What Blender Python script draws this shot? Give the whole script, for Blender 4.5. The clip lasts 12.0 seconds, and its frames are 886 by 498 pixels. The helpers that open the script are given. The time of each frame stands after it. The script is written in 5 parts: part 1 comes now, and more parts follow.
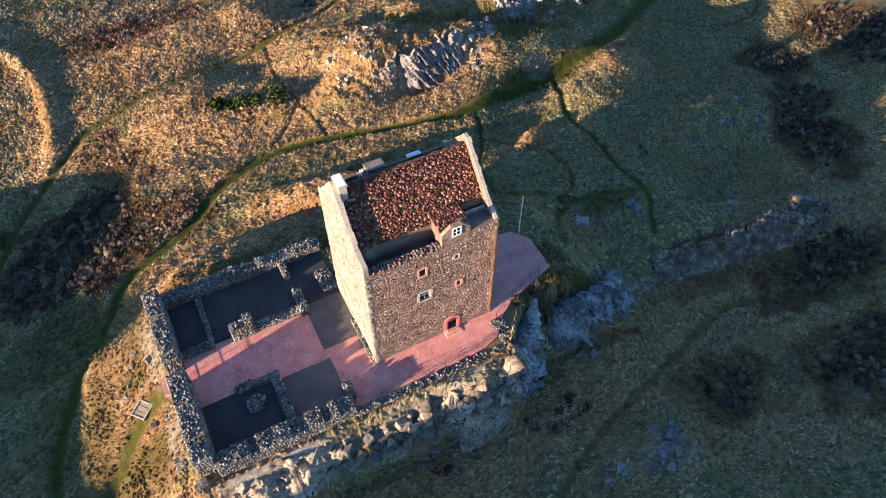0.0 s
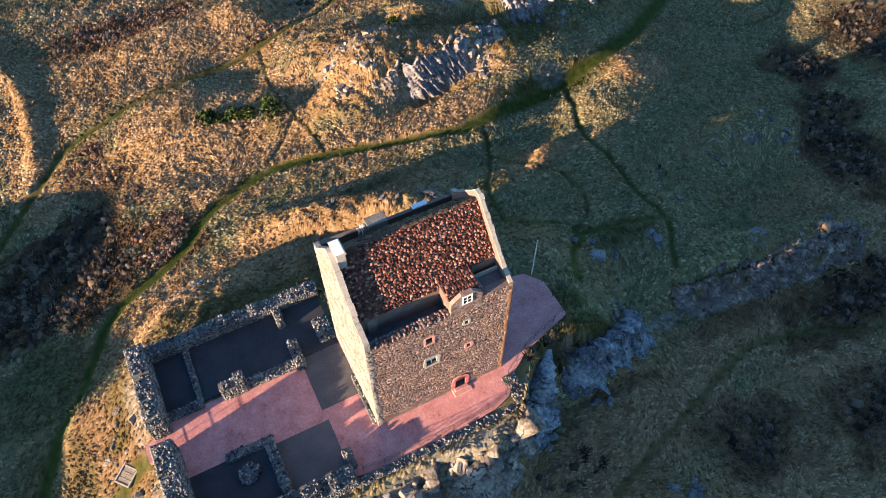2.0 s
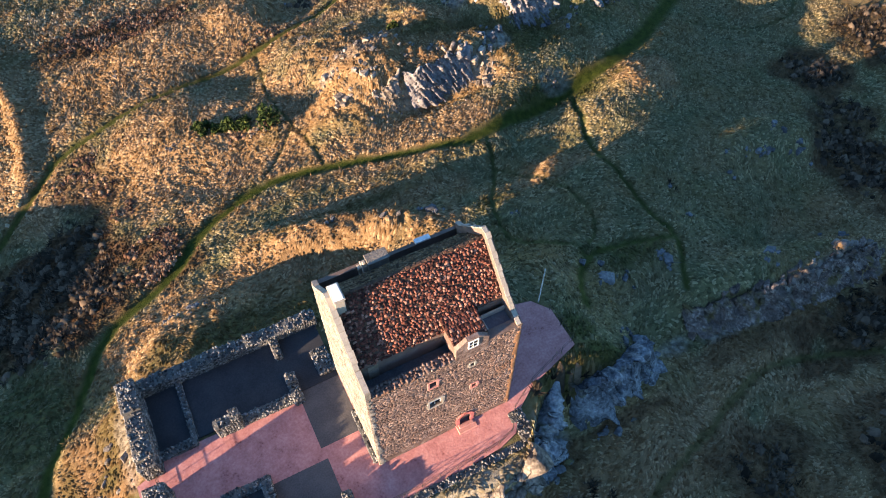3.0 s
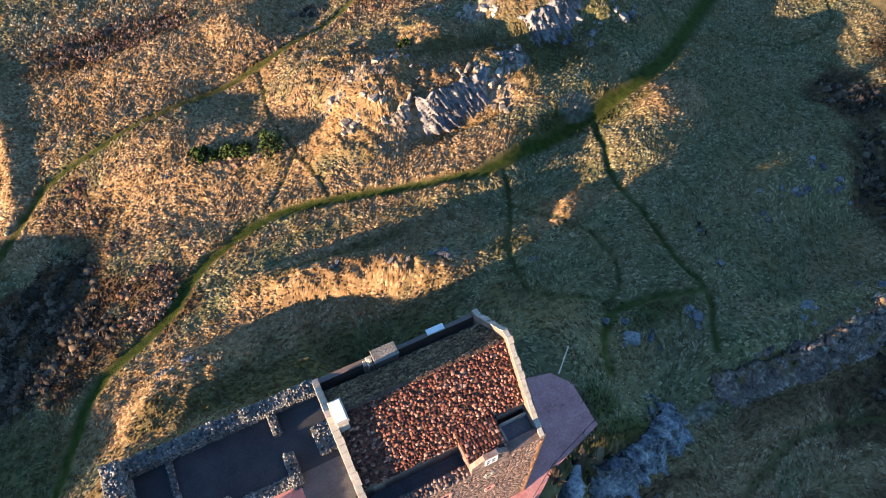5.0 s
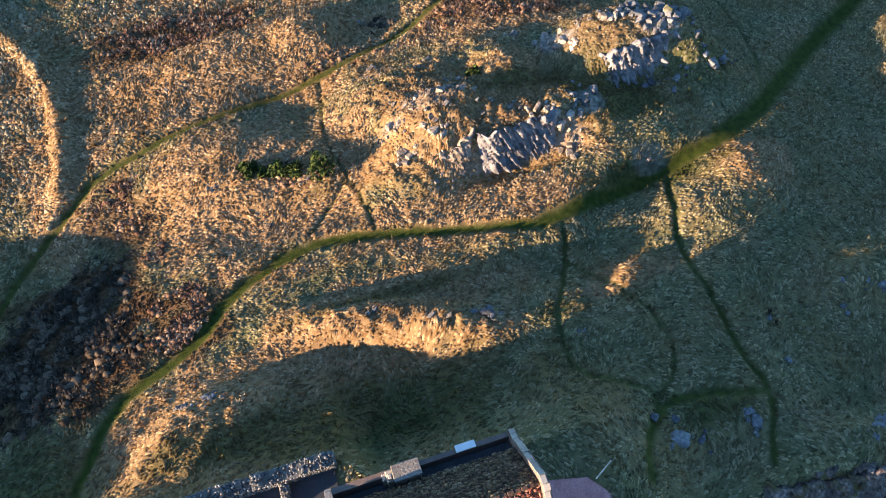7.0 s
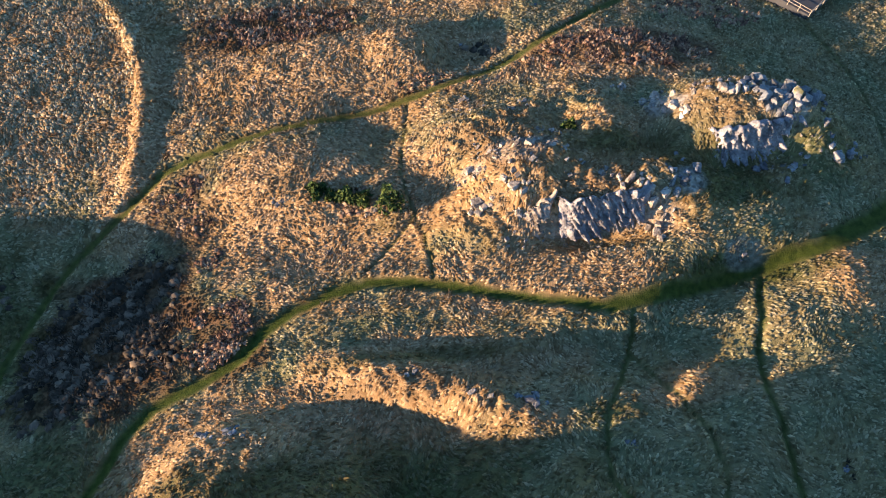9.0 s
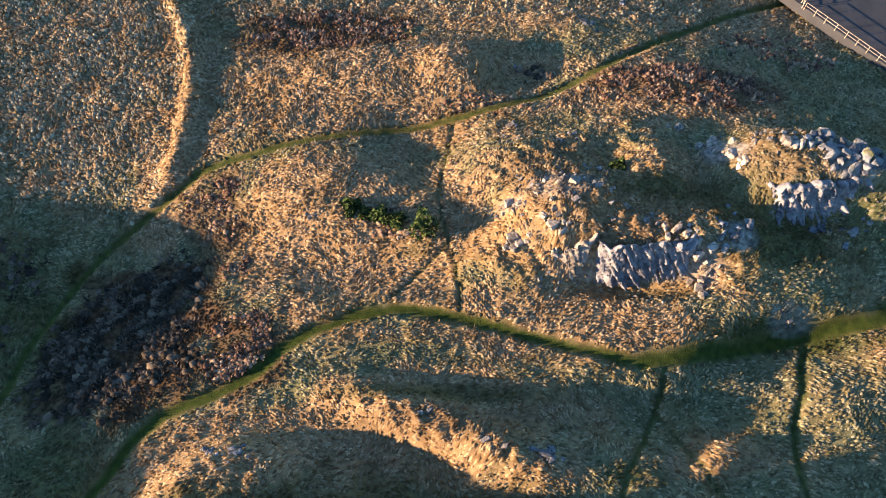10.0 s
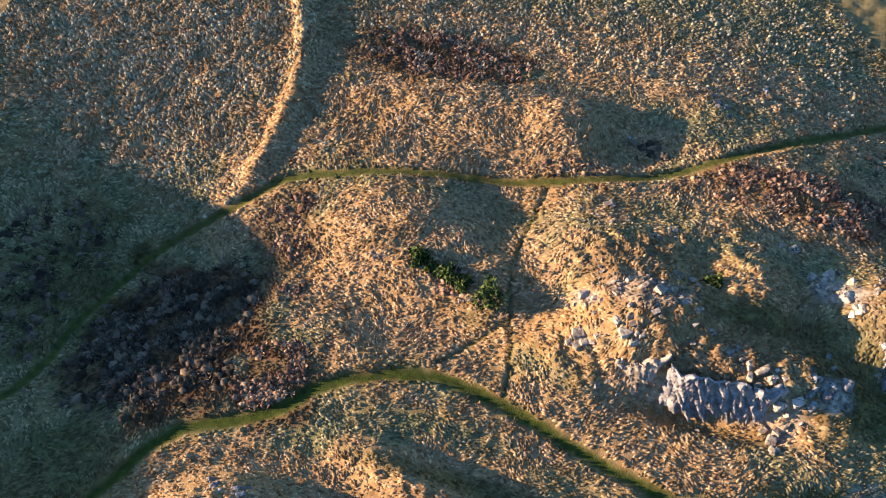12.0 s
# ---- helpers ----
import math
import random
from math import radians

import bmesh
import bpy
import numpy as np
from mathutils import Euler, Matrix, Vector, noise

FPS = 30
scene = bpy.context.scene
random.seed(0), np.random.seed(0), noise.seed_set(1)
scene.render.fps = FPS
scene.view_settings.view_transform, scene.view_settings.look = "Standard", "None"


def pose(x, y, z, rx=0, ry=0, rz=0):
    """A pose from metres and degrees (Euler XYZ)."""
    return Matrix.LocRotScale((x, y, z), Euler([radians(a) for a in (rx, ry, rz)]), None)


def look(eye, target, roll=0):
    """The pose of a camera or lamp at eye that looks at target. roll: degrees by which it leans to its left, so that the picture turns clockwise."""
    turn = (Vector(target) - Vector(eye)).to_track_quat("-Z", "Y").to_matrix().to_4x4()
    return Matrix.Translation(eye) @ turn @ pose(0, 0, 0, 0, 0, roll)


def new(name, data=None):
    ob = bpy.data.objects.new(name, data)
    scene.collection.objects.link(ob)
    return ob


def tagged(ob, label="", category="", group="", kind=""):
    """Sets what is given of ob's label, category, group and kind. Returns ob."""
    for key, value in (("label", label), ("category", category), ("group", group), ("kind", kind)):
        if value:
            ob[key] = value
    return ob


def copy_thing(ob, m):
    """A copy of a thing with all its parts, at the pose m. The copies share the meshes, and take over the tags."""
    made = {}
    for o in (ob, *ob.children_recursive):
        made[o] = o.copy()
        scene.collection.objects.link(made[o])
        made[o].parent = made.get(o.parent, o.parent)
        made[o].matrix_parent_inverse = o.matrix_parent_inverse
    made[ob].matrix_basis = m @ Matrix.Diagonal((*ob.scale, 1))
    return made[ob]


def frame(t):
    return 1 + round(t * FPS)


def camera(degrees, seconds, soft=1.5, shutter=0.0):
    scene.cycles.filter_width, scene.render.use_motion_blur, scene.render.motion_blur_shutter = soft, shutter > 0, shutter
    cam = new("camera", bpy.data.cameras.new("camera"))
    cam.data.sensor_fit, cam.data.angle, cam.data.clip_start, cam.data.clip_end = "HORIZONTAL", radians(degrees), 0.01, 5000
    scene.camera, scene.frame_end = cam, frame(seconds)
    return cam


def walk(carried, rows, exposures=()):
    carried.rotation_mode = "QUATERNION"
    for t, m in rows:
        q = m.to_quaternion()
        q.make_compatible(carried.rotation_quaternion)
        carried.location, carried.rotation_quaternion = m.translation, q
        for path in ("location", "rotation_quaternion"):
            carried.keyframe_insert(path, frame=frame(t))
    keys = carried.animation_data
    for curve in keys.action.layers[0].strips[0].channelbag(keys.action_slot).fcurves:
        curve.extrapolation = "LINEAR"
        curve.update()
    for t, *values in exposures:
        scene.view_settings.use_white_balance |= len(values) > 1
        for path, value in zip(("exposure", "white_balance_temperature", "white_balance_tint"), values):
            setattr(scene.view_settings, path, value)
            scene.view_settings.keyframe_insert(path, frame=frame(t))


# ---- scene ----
cam = camera(63.8, 12.0, soft=1.0)
METRES, EYE, TILT, LEAN, TURN = 57.4, 67.50, -40.164, -10.491, -13.302
EAST, NORTH = 0.0, 0.0
ROWS = [
    (0.0, 0.0, 0.0, 0.0, -3.99, -13.6, 16.75),
    (0.5, 0.0061, 0.0294, 0.0241, -3.98, -14.2, 16.75),
    (1.0, 0.0137, 0.0623, 0.0498, -3.94, -14.86, 16.75),
    (1.5, 0.0196, 0.0907, 0.0719, -3.93, -15.42, 16.74),
    (2.0, 0.0263, 0.1219, 0.0959, -3.92, -16.0, 16.72),
    (2.5, 0.0331, 0.1531, 0.1205, -3.9, -16.56, 16.73),
    (3.0, 0.04, 0.1846, 0.1449, -3.9, -17.11, 16.74),
    (5.0, 0.0676, 0.315, 0.2488, -3.08, -19.07, 16.03),
    (5.5, 0.074, 0.3444, 0.2719, -2.25, -19.29, 15.36),
    (6.0, 0.0807, 0.3759, 0.2969, -0.77, -19.35, 14.15),
    (6.5, 0.0878, 0.4071, 0.322, 0.98, -19.37, 12.7),
    (8.5, 0.1151, 0.5384, 0.4273, 9.81, -19.73, 5.28),
    (9.0, 0.1187, 0.5717, 0.4537, 12.24, -19.9, 3.21),
    (9.5, 0.1208, 0.6052, 0.4803, 14.75, -20.16, 1.05),
    (10.0, 0.1205, 0.6386, 0.5078, 17.37, -20.51, -1.23),
    (10.5, 0.1183, 0.6726, 0.5347, 20.1, -20.92, -3.58),
    (11.0, 0.1132, 0.7055, 0.5619, 22.96, -21.45, -6.04),
    (11.5, 0.1061, 0.7384, 0.59, 25.94, -22.14, -8.54),
    (12.0, 0.0965, 0.7709, 0.6181, 28.94, -22.92, -10.96),
]
walk(cam, [(t, pose(EAST, NORTH, EYE, TILT, LEAN, TURN) @ pose(METRES * x, METRES * y, METRES * z, 90 + pitch, roll, yaw)) for t, x, y, z, yaw, pitch, roll in ROWS],
     exposures=[(0.0, 2.24), (3.0, 2.28), (6.5, 2.47), (9.0, 2.48), (12.0, 2.49)])


# ---- sky, sun ----
SUN_EL, SUN_AZ = 9.6, 259.0          # degrees; azimuth clockwise from north (+y)
to_sun = Vector((math.sin(radians(SUN_AZ)) * math.cos(radians(SUN_EL)), math.cos(radians(SUN_AZ)) * math.cos(radians(SUN_EL)), math.sin(radians(SUN_EL))))
world = bpy.data.worlds.new("world")
scene.world = world
world.use_nodes = True
wn = world.node_tree.nodes
sky = wn.new("ShaderNodeTexSky")
sky.sky_type, sky.sun_disc = "NISHITA", False
sky.ozone_density, sky.dust_density, sky.air_density = 4.4, 0.3, 1.0
sky.sun_elevation, sky.sun_rotation = radians(SUN_EL), radians(SUN_AZ)
wn["Background"].inputs["Strength"].default_value = 0.106
world.node_tree.links.new(sky.outputs["Color"], wn["Background"].inputs["Color"])
sun = new("sun", bpy.data.lights.new("sun", "SUN"))
sun.data.energy, sun.data.angle, sun.data.color = 5.0, radians(0.55), (1.0, 0.71, 0.47)
sun.matrix_world = look(to_sun * 200, (0, 0, 0))


# ---- materials ----
def material(name, rough=0.9):
    m = bpy.data.materials.new(name)
    m.use_nodes = True
    b = m.node_tree.nodes["Principled BSDF"]
    b.inputs["Roughness"].default_value = rough
    b.inputs["Specular IOR Level"].default_value = 0.25
    return m, m.node_tree, b


def node(tree, kind, **values):
    n = tree.nodes.new(kind)
    for key, value in values.items():
        n.inputs[key.replace("_", " ")].default_value = value
    return n


def ramp(tree, fac, stops):
    r = tree.nodes.new("ShaderNodeValToRGB")
    el = r.color_ramp.elements
    while len(el) < len(stops):
        el.new(0.5)
    for e, (p, col) in zip(el, stops):
        e.position, e.color = p, (*col, 1)
    tree.links.new(fac, r.inputs[0])
    return r.outputs[0]


def mix(tree, fac, a, b, how="MIX"):
    m = tree.nodes.new("ShaderNodeMix")
    m.data_type, m.blend_type = "RGBA", how
    for sock, v in ((m.inputs[0], fac), (m.inputs[6], a), (m.inputs[7], b)):
        if isinstance(v, (int, float)):
            sock.default_value = v
        elif isinstance(v, tuple):
            sock.default_value = (*v, 1)
        else:
            tree.links.new(v, sock)
    return m.outputs[2]


def noise_tex(tree, scale, detail=4.0, rough=0.55, coords=None):
    n = node(tree, "ShaderNodeTexNoise", Scale=scale, Detail=detail, Roughness=rough)
    if coords is None:
        coords = tree.nodes.new("ShaderNodeNewGeometry").outputs["Position"]
    tree.links.new(coords, n.inputs["Vector"])
    return n.outputs[0]


def bumped(tree, b, height, strength, distance):
    n = node(tree, "ShaderNodeBump", Strength=strength, Distance=distance)
    tree.links.new(height, n.inputs["Height"])
    tree.links.new(n.outputs[0], b.inputs["Normal"])


def mottled(name, stops, scale, fine, rough=0.9, bump=0.4, dist=0.03, island=False, single=False, spread=0.25, tint=None):
    """Noise between the stops at two sizes; island or single varies it piece by piece."""
    m, t, b = material(name, rough)
    big = noise_tex(t, scale, 5)
    small = noise_tex(t, fine, 3)
    add = t.nodes.new("ShaderNodeMath")
    add.operation = "MULTIPLY_ADD"
    add.inputs[1].default_value = 0.45
    t.links.new(small, add.inputs[0])
    half = t.nodes.new("ShaderNodeMath")
    half.operation = "MULTIPLY"
    half.inputs[1].default_value = 0.55
    t.links.new(big, half.inputs[0])
    t.links.new(half.outputs[0], add.inputs[2])
    fac = add.outputs[0]
    if island or single:
        if island:
            rnd = t.nodes.new("ShaderNodeNewGeometry").outputs["Random Per Island"]
        else:
            rnd = t.nodes.new("ShaderNodeObjectInfo").outputs["Random"]
        shift = t.nodes.new("ShaderNodeMath")
        shift.operation = "MULTIPLY_ADD"
        shift.inputs[1].default_value = spread
        t.links.new(rnd, shift.inputs[0])
        t.links.new(fac, shift.inputs[2])
        less = t.nodes.new("ShaderNodeMath")
        less.operation = "SUBTRACT"
        less.inputs[1].default_value = spread / 2
        t.links.new(shift.outputs[0], less.inputs[0])
        fac = less.outputs[0]
    col = ramp(t, fac, stops)
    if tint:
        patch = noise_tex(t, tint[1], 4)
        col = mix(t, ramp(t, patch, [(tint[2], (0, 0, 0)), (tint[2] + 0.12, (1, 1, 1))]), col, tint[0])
    t.links.new(col, b.inputs["Base Color"])
    if bump:
        bumped(t, b, small, bump, dist)
    return m


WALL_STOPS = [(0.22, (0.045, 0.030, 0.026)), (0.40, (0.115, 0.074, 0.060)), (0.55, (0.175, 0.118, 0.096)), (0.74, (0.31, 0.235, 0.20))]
# Paler copy of the rubble: strong sun on the west gable, put into the colour.
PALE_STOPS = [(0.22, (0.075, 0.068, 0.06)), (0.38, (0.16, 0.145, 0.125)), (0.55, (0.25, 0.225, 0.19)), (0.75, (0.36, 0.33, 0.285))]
pale_rubble = mottled("sun_paled_rubble", PALE_STOPS, 0.7, 7, island=True, spread=0.3, bump=0.8, dist=0.06)
pale_rubble_single = mottled("sun_paled_rubble_single", PALE_STOPS, 0.7, 7, single=True, spread=0.3, bump=0.8, dist=0.06)
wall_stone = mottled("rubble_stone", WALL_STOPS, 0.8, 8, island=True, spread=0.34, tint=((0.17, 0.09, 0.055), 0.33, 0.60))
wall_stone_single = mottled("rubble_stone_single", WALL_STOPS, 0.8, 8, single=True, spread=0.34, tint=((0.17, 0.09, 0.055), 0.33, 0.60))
# Orange of the grazing sun on the east corner, coloured into its quoins.
sun_orange_stone = mottled("orange_sunlit_stone", [(0.3, (0.16, 0.075, 0.035)), (0.7, (0.36, 0.20, 0.11))], 1.2, 9)
GREY_STOPS = [(0.25, (0.022, 0.023, 0.025)), (0.45, (0.08, 0.08, 0.08)), (0.6, (0.16, 0.157, 0.15)), (0.78, (0.30, 0.29, 0.27))]
grey_stone = mottled("barmkin_stone", GREY_STOPS, 0.8, 8, island=True, spread=0.42)
grey_stone_single = mottled("barmkin_stone_single", GREY_STOPS, 0.8, 8, single=True, spread=0.42)
mortar = mottled("mortar", [(0.3, (0.105, 0.075, 0.062)), (0.7, (0.21, 0.155, 0.128))], 1.2, 14)
dark_mortar = mottled("barmkin_core", [(0.3, (0.07, 0.07, 0.065)), (0.7, (0.16, 0.155, 0.14))], 1.2, 14)
pale_stone = mottled("pale_dressed_stone", [(0.3, (0.25, 0.22, 0.18)), (0.7, (0.42, 0.38, 0.32))], 1.0, 12)
pink_stone = mottled("pink_sandstone", [(0.3, (0.38, 0.17, 0.14)), (0.7, (0.58, 0.30, 0.25))], 1.5, 14, island=True)
ROOF_STOPS = [(0.24, (0.02, 0.009, 0.008)), (0.40, (0.075, 0.024, 0.017)), (0.56, (0.155, 0.052, 0.034)), (0.78, (0.36, 0.20, 0.145))]
MOSSY_STOPS = [(0.24, (0.02, 0.014, 0.010)), (0.42, (0.065, 0.045, 0.026)), (0.56, (0.12, 0.085, 0.045)), (0.78, (0.25, 0.18, 0.115))]
mossy_slab = mottled("mossy_roof_slabs", MOSSY_STOPS, 1.4, 8, island=True, spread=0.3)
red_stone = mottled("red_sandstone", [(0.3, (0.34, 0.09, 0.085)), (0.7, (0.52, 0.19, 0.17))], 1.5, 14)
roof_stone = mottled("roof_slabs", ROOF_STOPS, 3.2, 11, island=True, spread=0.45)
roof_stone_single = mottled("roof_slabs_single", ROOF_STOPS, 3.2, 11, single=True, spread=0.45)
roof_bed = mottled("roof_bedding", [(0.3, (0.04, 0.025, 0.018)), (0.7, (0.12, 0.07, 0.045))], 2, 12)
pink_gravel = mottled("pink_gravel", [(0.32, (0.23, 0.085, 0.08)), (0.40, (0.38, 0.16, 0.148)), (0.5, (0.45, 0.20, 0.182)), (0.66, (0.54, 0.275, 0.25))], 0.9, 5, bump=0.5, dist=0.04)
# Darker, bluer copy of the room gravel, with the rooms' deep shade coloured in.
shaded_gravel = mottled("shaded_gravel", [(0.3, (0.02, 0.021, 0.024)), (0.5, (0.033, 0.035, 0.039)), (0.7, (0.052, 0.052, 0.054))], 0.5, 7, bump=0.3, dist=0.02)
grey_gravel = mottled("grey_gravel", [(0.3, (0.055, 0.052, 0.055)), (0.5, (0.085, 0.08, 0.08)), (0.7, (0.12, 0.112, 0.108))], 0.5, 8, bump=0.3, dist=0.02)
lead = mottled("lead_sheet", [(0.3, (0.05, 0.055, 0.066)), (0.7, (0.12, 0.132, 0.15))], 1.0, 8, rough=0.5)
def jointed(mat, scale, dark, width=0.035):
    """Adds dark open joints, wandering and of uneven length, to a rock."""
    t = mat.node_tree
    b = t.nodes["Principled BSDF"]
    col = b.inputs["Base Color"].links[0].from_socket
    pos = t.nodes.new("ShaderNodeNewGeometry").outputs["Position"]
    warp = node(t, "ShaderNodeTexNoise", Scale=0.9, Detail=3.0)
    t.links.new(pos, warp.inputs["Vector"])
    add = t.nodes.new("ShaderNodeVectorMath")
    add.operation = "MULTIPLY_ADD"
    add.inputs[1].default_value = (1.4, 1.4, 1.4)
    t.links.new(warp.outputs["Color"], add.inputs[0])
    t.links.new(pos, add.inputs[2])
    cell = t.nodes.new("ShaderNodeTexVoronoi")
    cell.feature = "DISTANCE_TO_EDGE"
    cell.inputs["Scale"].default_value = scale
    tall = t.nodes.new("ShaderNodeVectorMath")
    tall.operation = "MULTIPLY"
    tall.inputs[1].default_value = (1.0, 1.0, 0.3)
    t.links.new(add.outputs[0], tall.inputs[0])
    t.links.new(tall.outputs[0], cell.inputs["Vector"])
    line = ramp(t, cell.outputs["Distance"], [(width * 0.3, (1, 1, 1)), (width, (0, 0, 0))])
    some = ramp(t, noise_tex(t, 0.6, 2), [(0.48, (0, 0, 0)), (0.60, (1, 1, 1))])
    t.links.new(mix(t, mix(t, 1.0, line, some, "MULTIPLY"), col, dark), b.inputs["Base Color"])
    return mat


ROCK_STOPS = [(0.27, (0.035, 0.032, 0.029)), (0.42, (0.10, 0.09, 0.08)), (0.56, (0.18, 0.158, 0.138)), (0.74, (0.31, 0.275, 0.235))]
crag_rock = jointed(mottled("crag_rock", ROCK_STOPS, 0.55, 3.2, bump=0.9, dist=0.15, single=True, spread=0.22, tint=((0.22, 0.13, 0.05), 0.5, 0.57)), 0.8, (0.022, 0.02, 0.018))
# Rock of the shaded cliffs, with the sky's blue mixed into its grey.
PALE_ROCK = [(0.30, (0.03, 0.032, 0.036)), (0.42, (0.10, 0.107, 0.12)), (0.55, (0.26, 0.272, 0.29)), (0.72, (0.50, 0.51, 0.52))]
shade_blue_rock = jointed(mottled("shaded_blue_grey_rock", PALE_ROCK, 0.5, 3.0, bump=0.9, dist=0.12, single=True, spread=0.14, tint=((0.09, 0.085, 0.04), 0.45, 0.62)), 0.55, (0.02, 0.021, 0.024), 0.04)
BOULDER_STOPS = [(0.27, (0.03, 0.03, 0.031)), (0.40, (0.072, 0.072, 0.076)), (0.52, (0.125, 0.127, 0.132)), (0.74, (0.24, 0.24, 0.242))]
boulder_rock = jointed(mottled("lichened_boulder", BOULDER_STOPS, 0.6, 3.2, bump=0.9, dist=0.12, single=True, spread=0.2, tint=((0.11, 0.10, 0.045), 0.6, 0.58)), 0.8, (0.02, 0.021, 0.022))
# Lit copy of the crag's rock: warm sun whitened into the stops.
CREAM_STOPS = [(0.30, (0.04, 0.033, 0.027)), (0.42, (0.12, 0.10, 0.082)), (0.55, (0.26, 0.22, 0.178)), (0.72, (0.46, 0.40, 0.33))]
sunlit_cream_rock = jointed(mottled("sunlit_cream_crag_rock", CREAM_STOPS, 0.6, 3.0, bump=0.9, dist=0.12, single=True, spread=0.12), 0.6, (0.03, 0.026, 0.022), 0.04)
RIB_STOPS = [(0.27, (0.035, 0.032, 0.033)), (0.40, (0.085, 0.08, 0.083)), (0.52, (0.16, 0.152, 0.157)), (0.74, (0.29, 0.275, 0.27))]
ribbed_rock = mottled("ribbed_rock", RIB_STOPS, 0.8, 4.0, bump=0.9, dist=0.1, single=True, spread=0.1)
RIDGE_STOPS = [(0.30, (0.016, 0.012, 0.010)), (0.44, (0.052, 0.038, 0.032)), (0.58, (0.125, 0.096, 0.08)), (0.72, (0.33, 0.27, 0.225))]
ridge_rock = jointed(mottled("dark_ridge_rock", RIDGE_STOPS, 0.7, 3.4, bump=0.9, dist=0.15, single=True, spread=0.2, tint=((0.10, 0.075, 0.03), 0.5, 0.55)), 0.9, (0.012, 0.011, 0.011))
timber = mottled("weathered_timber", [(0.3, (0.16, 0.125, 0.09)), (0.7, (0.33, 0.28, 0.22))], 2, 22)
dark_iron = mottled("dark_iron", [(0.3, (0.02, 0.02, 0.022)), (0.7, (0.06, 0.055, 0.05))], 3, 20, rough=0.6)
white_paint = mottled("white_paint", [(0.3, (0.62, 0.62, 0.6)), (0.7, (0.82, 0.82, 0.8))], 2, 15, rough=0.5)
asphalt = mottled("asphalt", [(0.3, (0.022, 0.022, 0.024)), (0.7, (0.045, 0.045, 0.048))], 0.4, 20)
black_rubber = mottled("black_rubber", [(0.3, (0.012, 0.012, 0.012)), (0.7, (0.03, 0.03, 0.03))], 3, 20, rough=0.7)
silver_paint = mottled("silver_car_paint", [(0.3, (0.50, 0.52, 0.55)), (0.7, (0.62, 0.64, 0.67))], 2, 10, rough=0.25, bump=0)
glass_dark, gt, gb = material("window_glass", 0.08)
gb.inputs["Base Color"].default_value = (0.02, 0.025, 0.03, 1)
gb.inputs["Specular IOR Level"].default_value = 0.6


def plant_material(name, stops, spread=0.5, scale=0.25):
    m = mottled(name, stops, scale, 2.5, bump=0, island=True, spread=spread)
    m.node_tree.nodes["Principled BSDF"].inputs["Specular IOR Level"].default_value = 0.05
    return m


tuft_mat = plant_material("woolly_tufts", [(0.25, (0.12, 0.095, 0.05)), (0.5, (0.235, 0.19, 0.11)), (0.75, (0.37, 0.30, 0.19))])
bracken_mat = plant_material("dead_bracken", [(0.25, (0.045, 0.028, 0.020)), (0.45, (0.12, 0.065, 0.042)), (0.6, (0.22, 0.125, 0.075)), (0.75, (0.34, 0.24, 0.15))])
scrub_mat = plant_material("dark_scrub", [(0.25, (0.016, 0.013, 0.009)), (0.5, (0.048, 0.037, 0.026)), (0.75, (0.14, 0.105, 0.072))])
gorse_mat = plant_material("gorse_foliage", [(0.25, (0.012, 0.022, 0.008)), (0.5, (0.035, 0.055, 0.016)), (0.75, (0.09, 0.11, 0.03))])


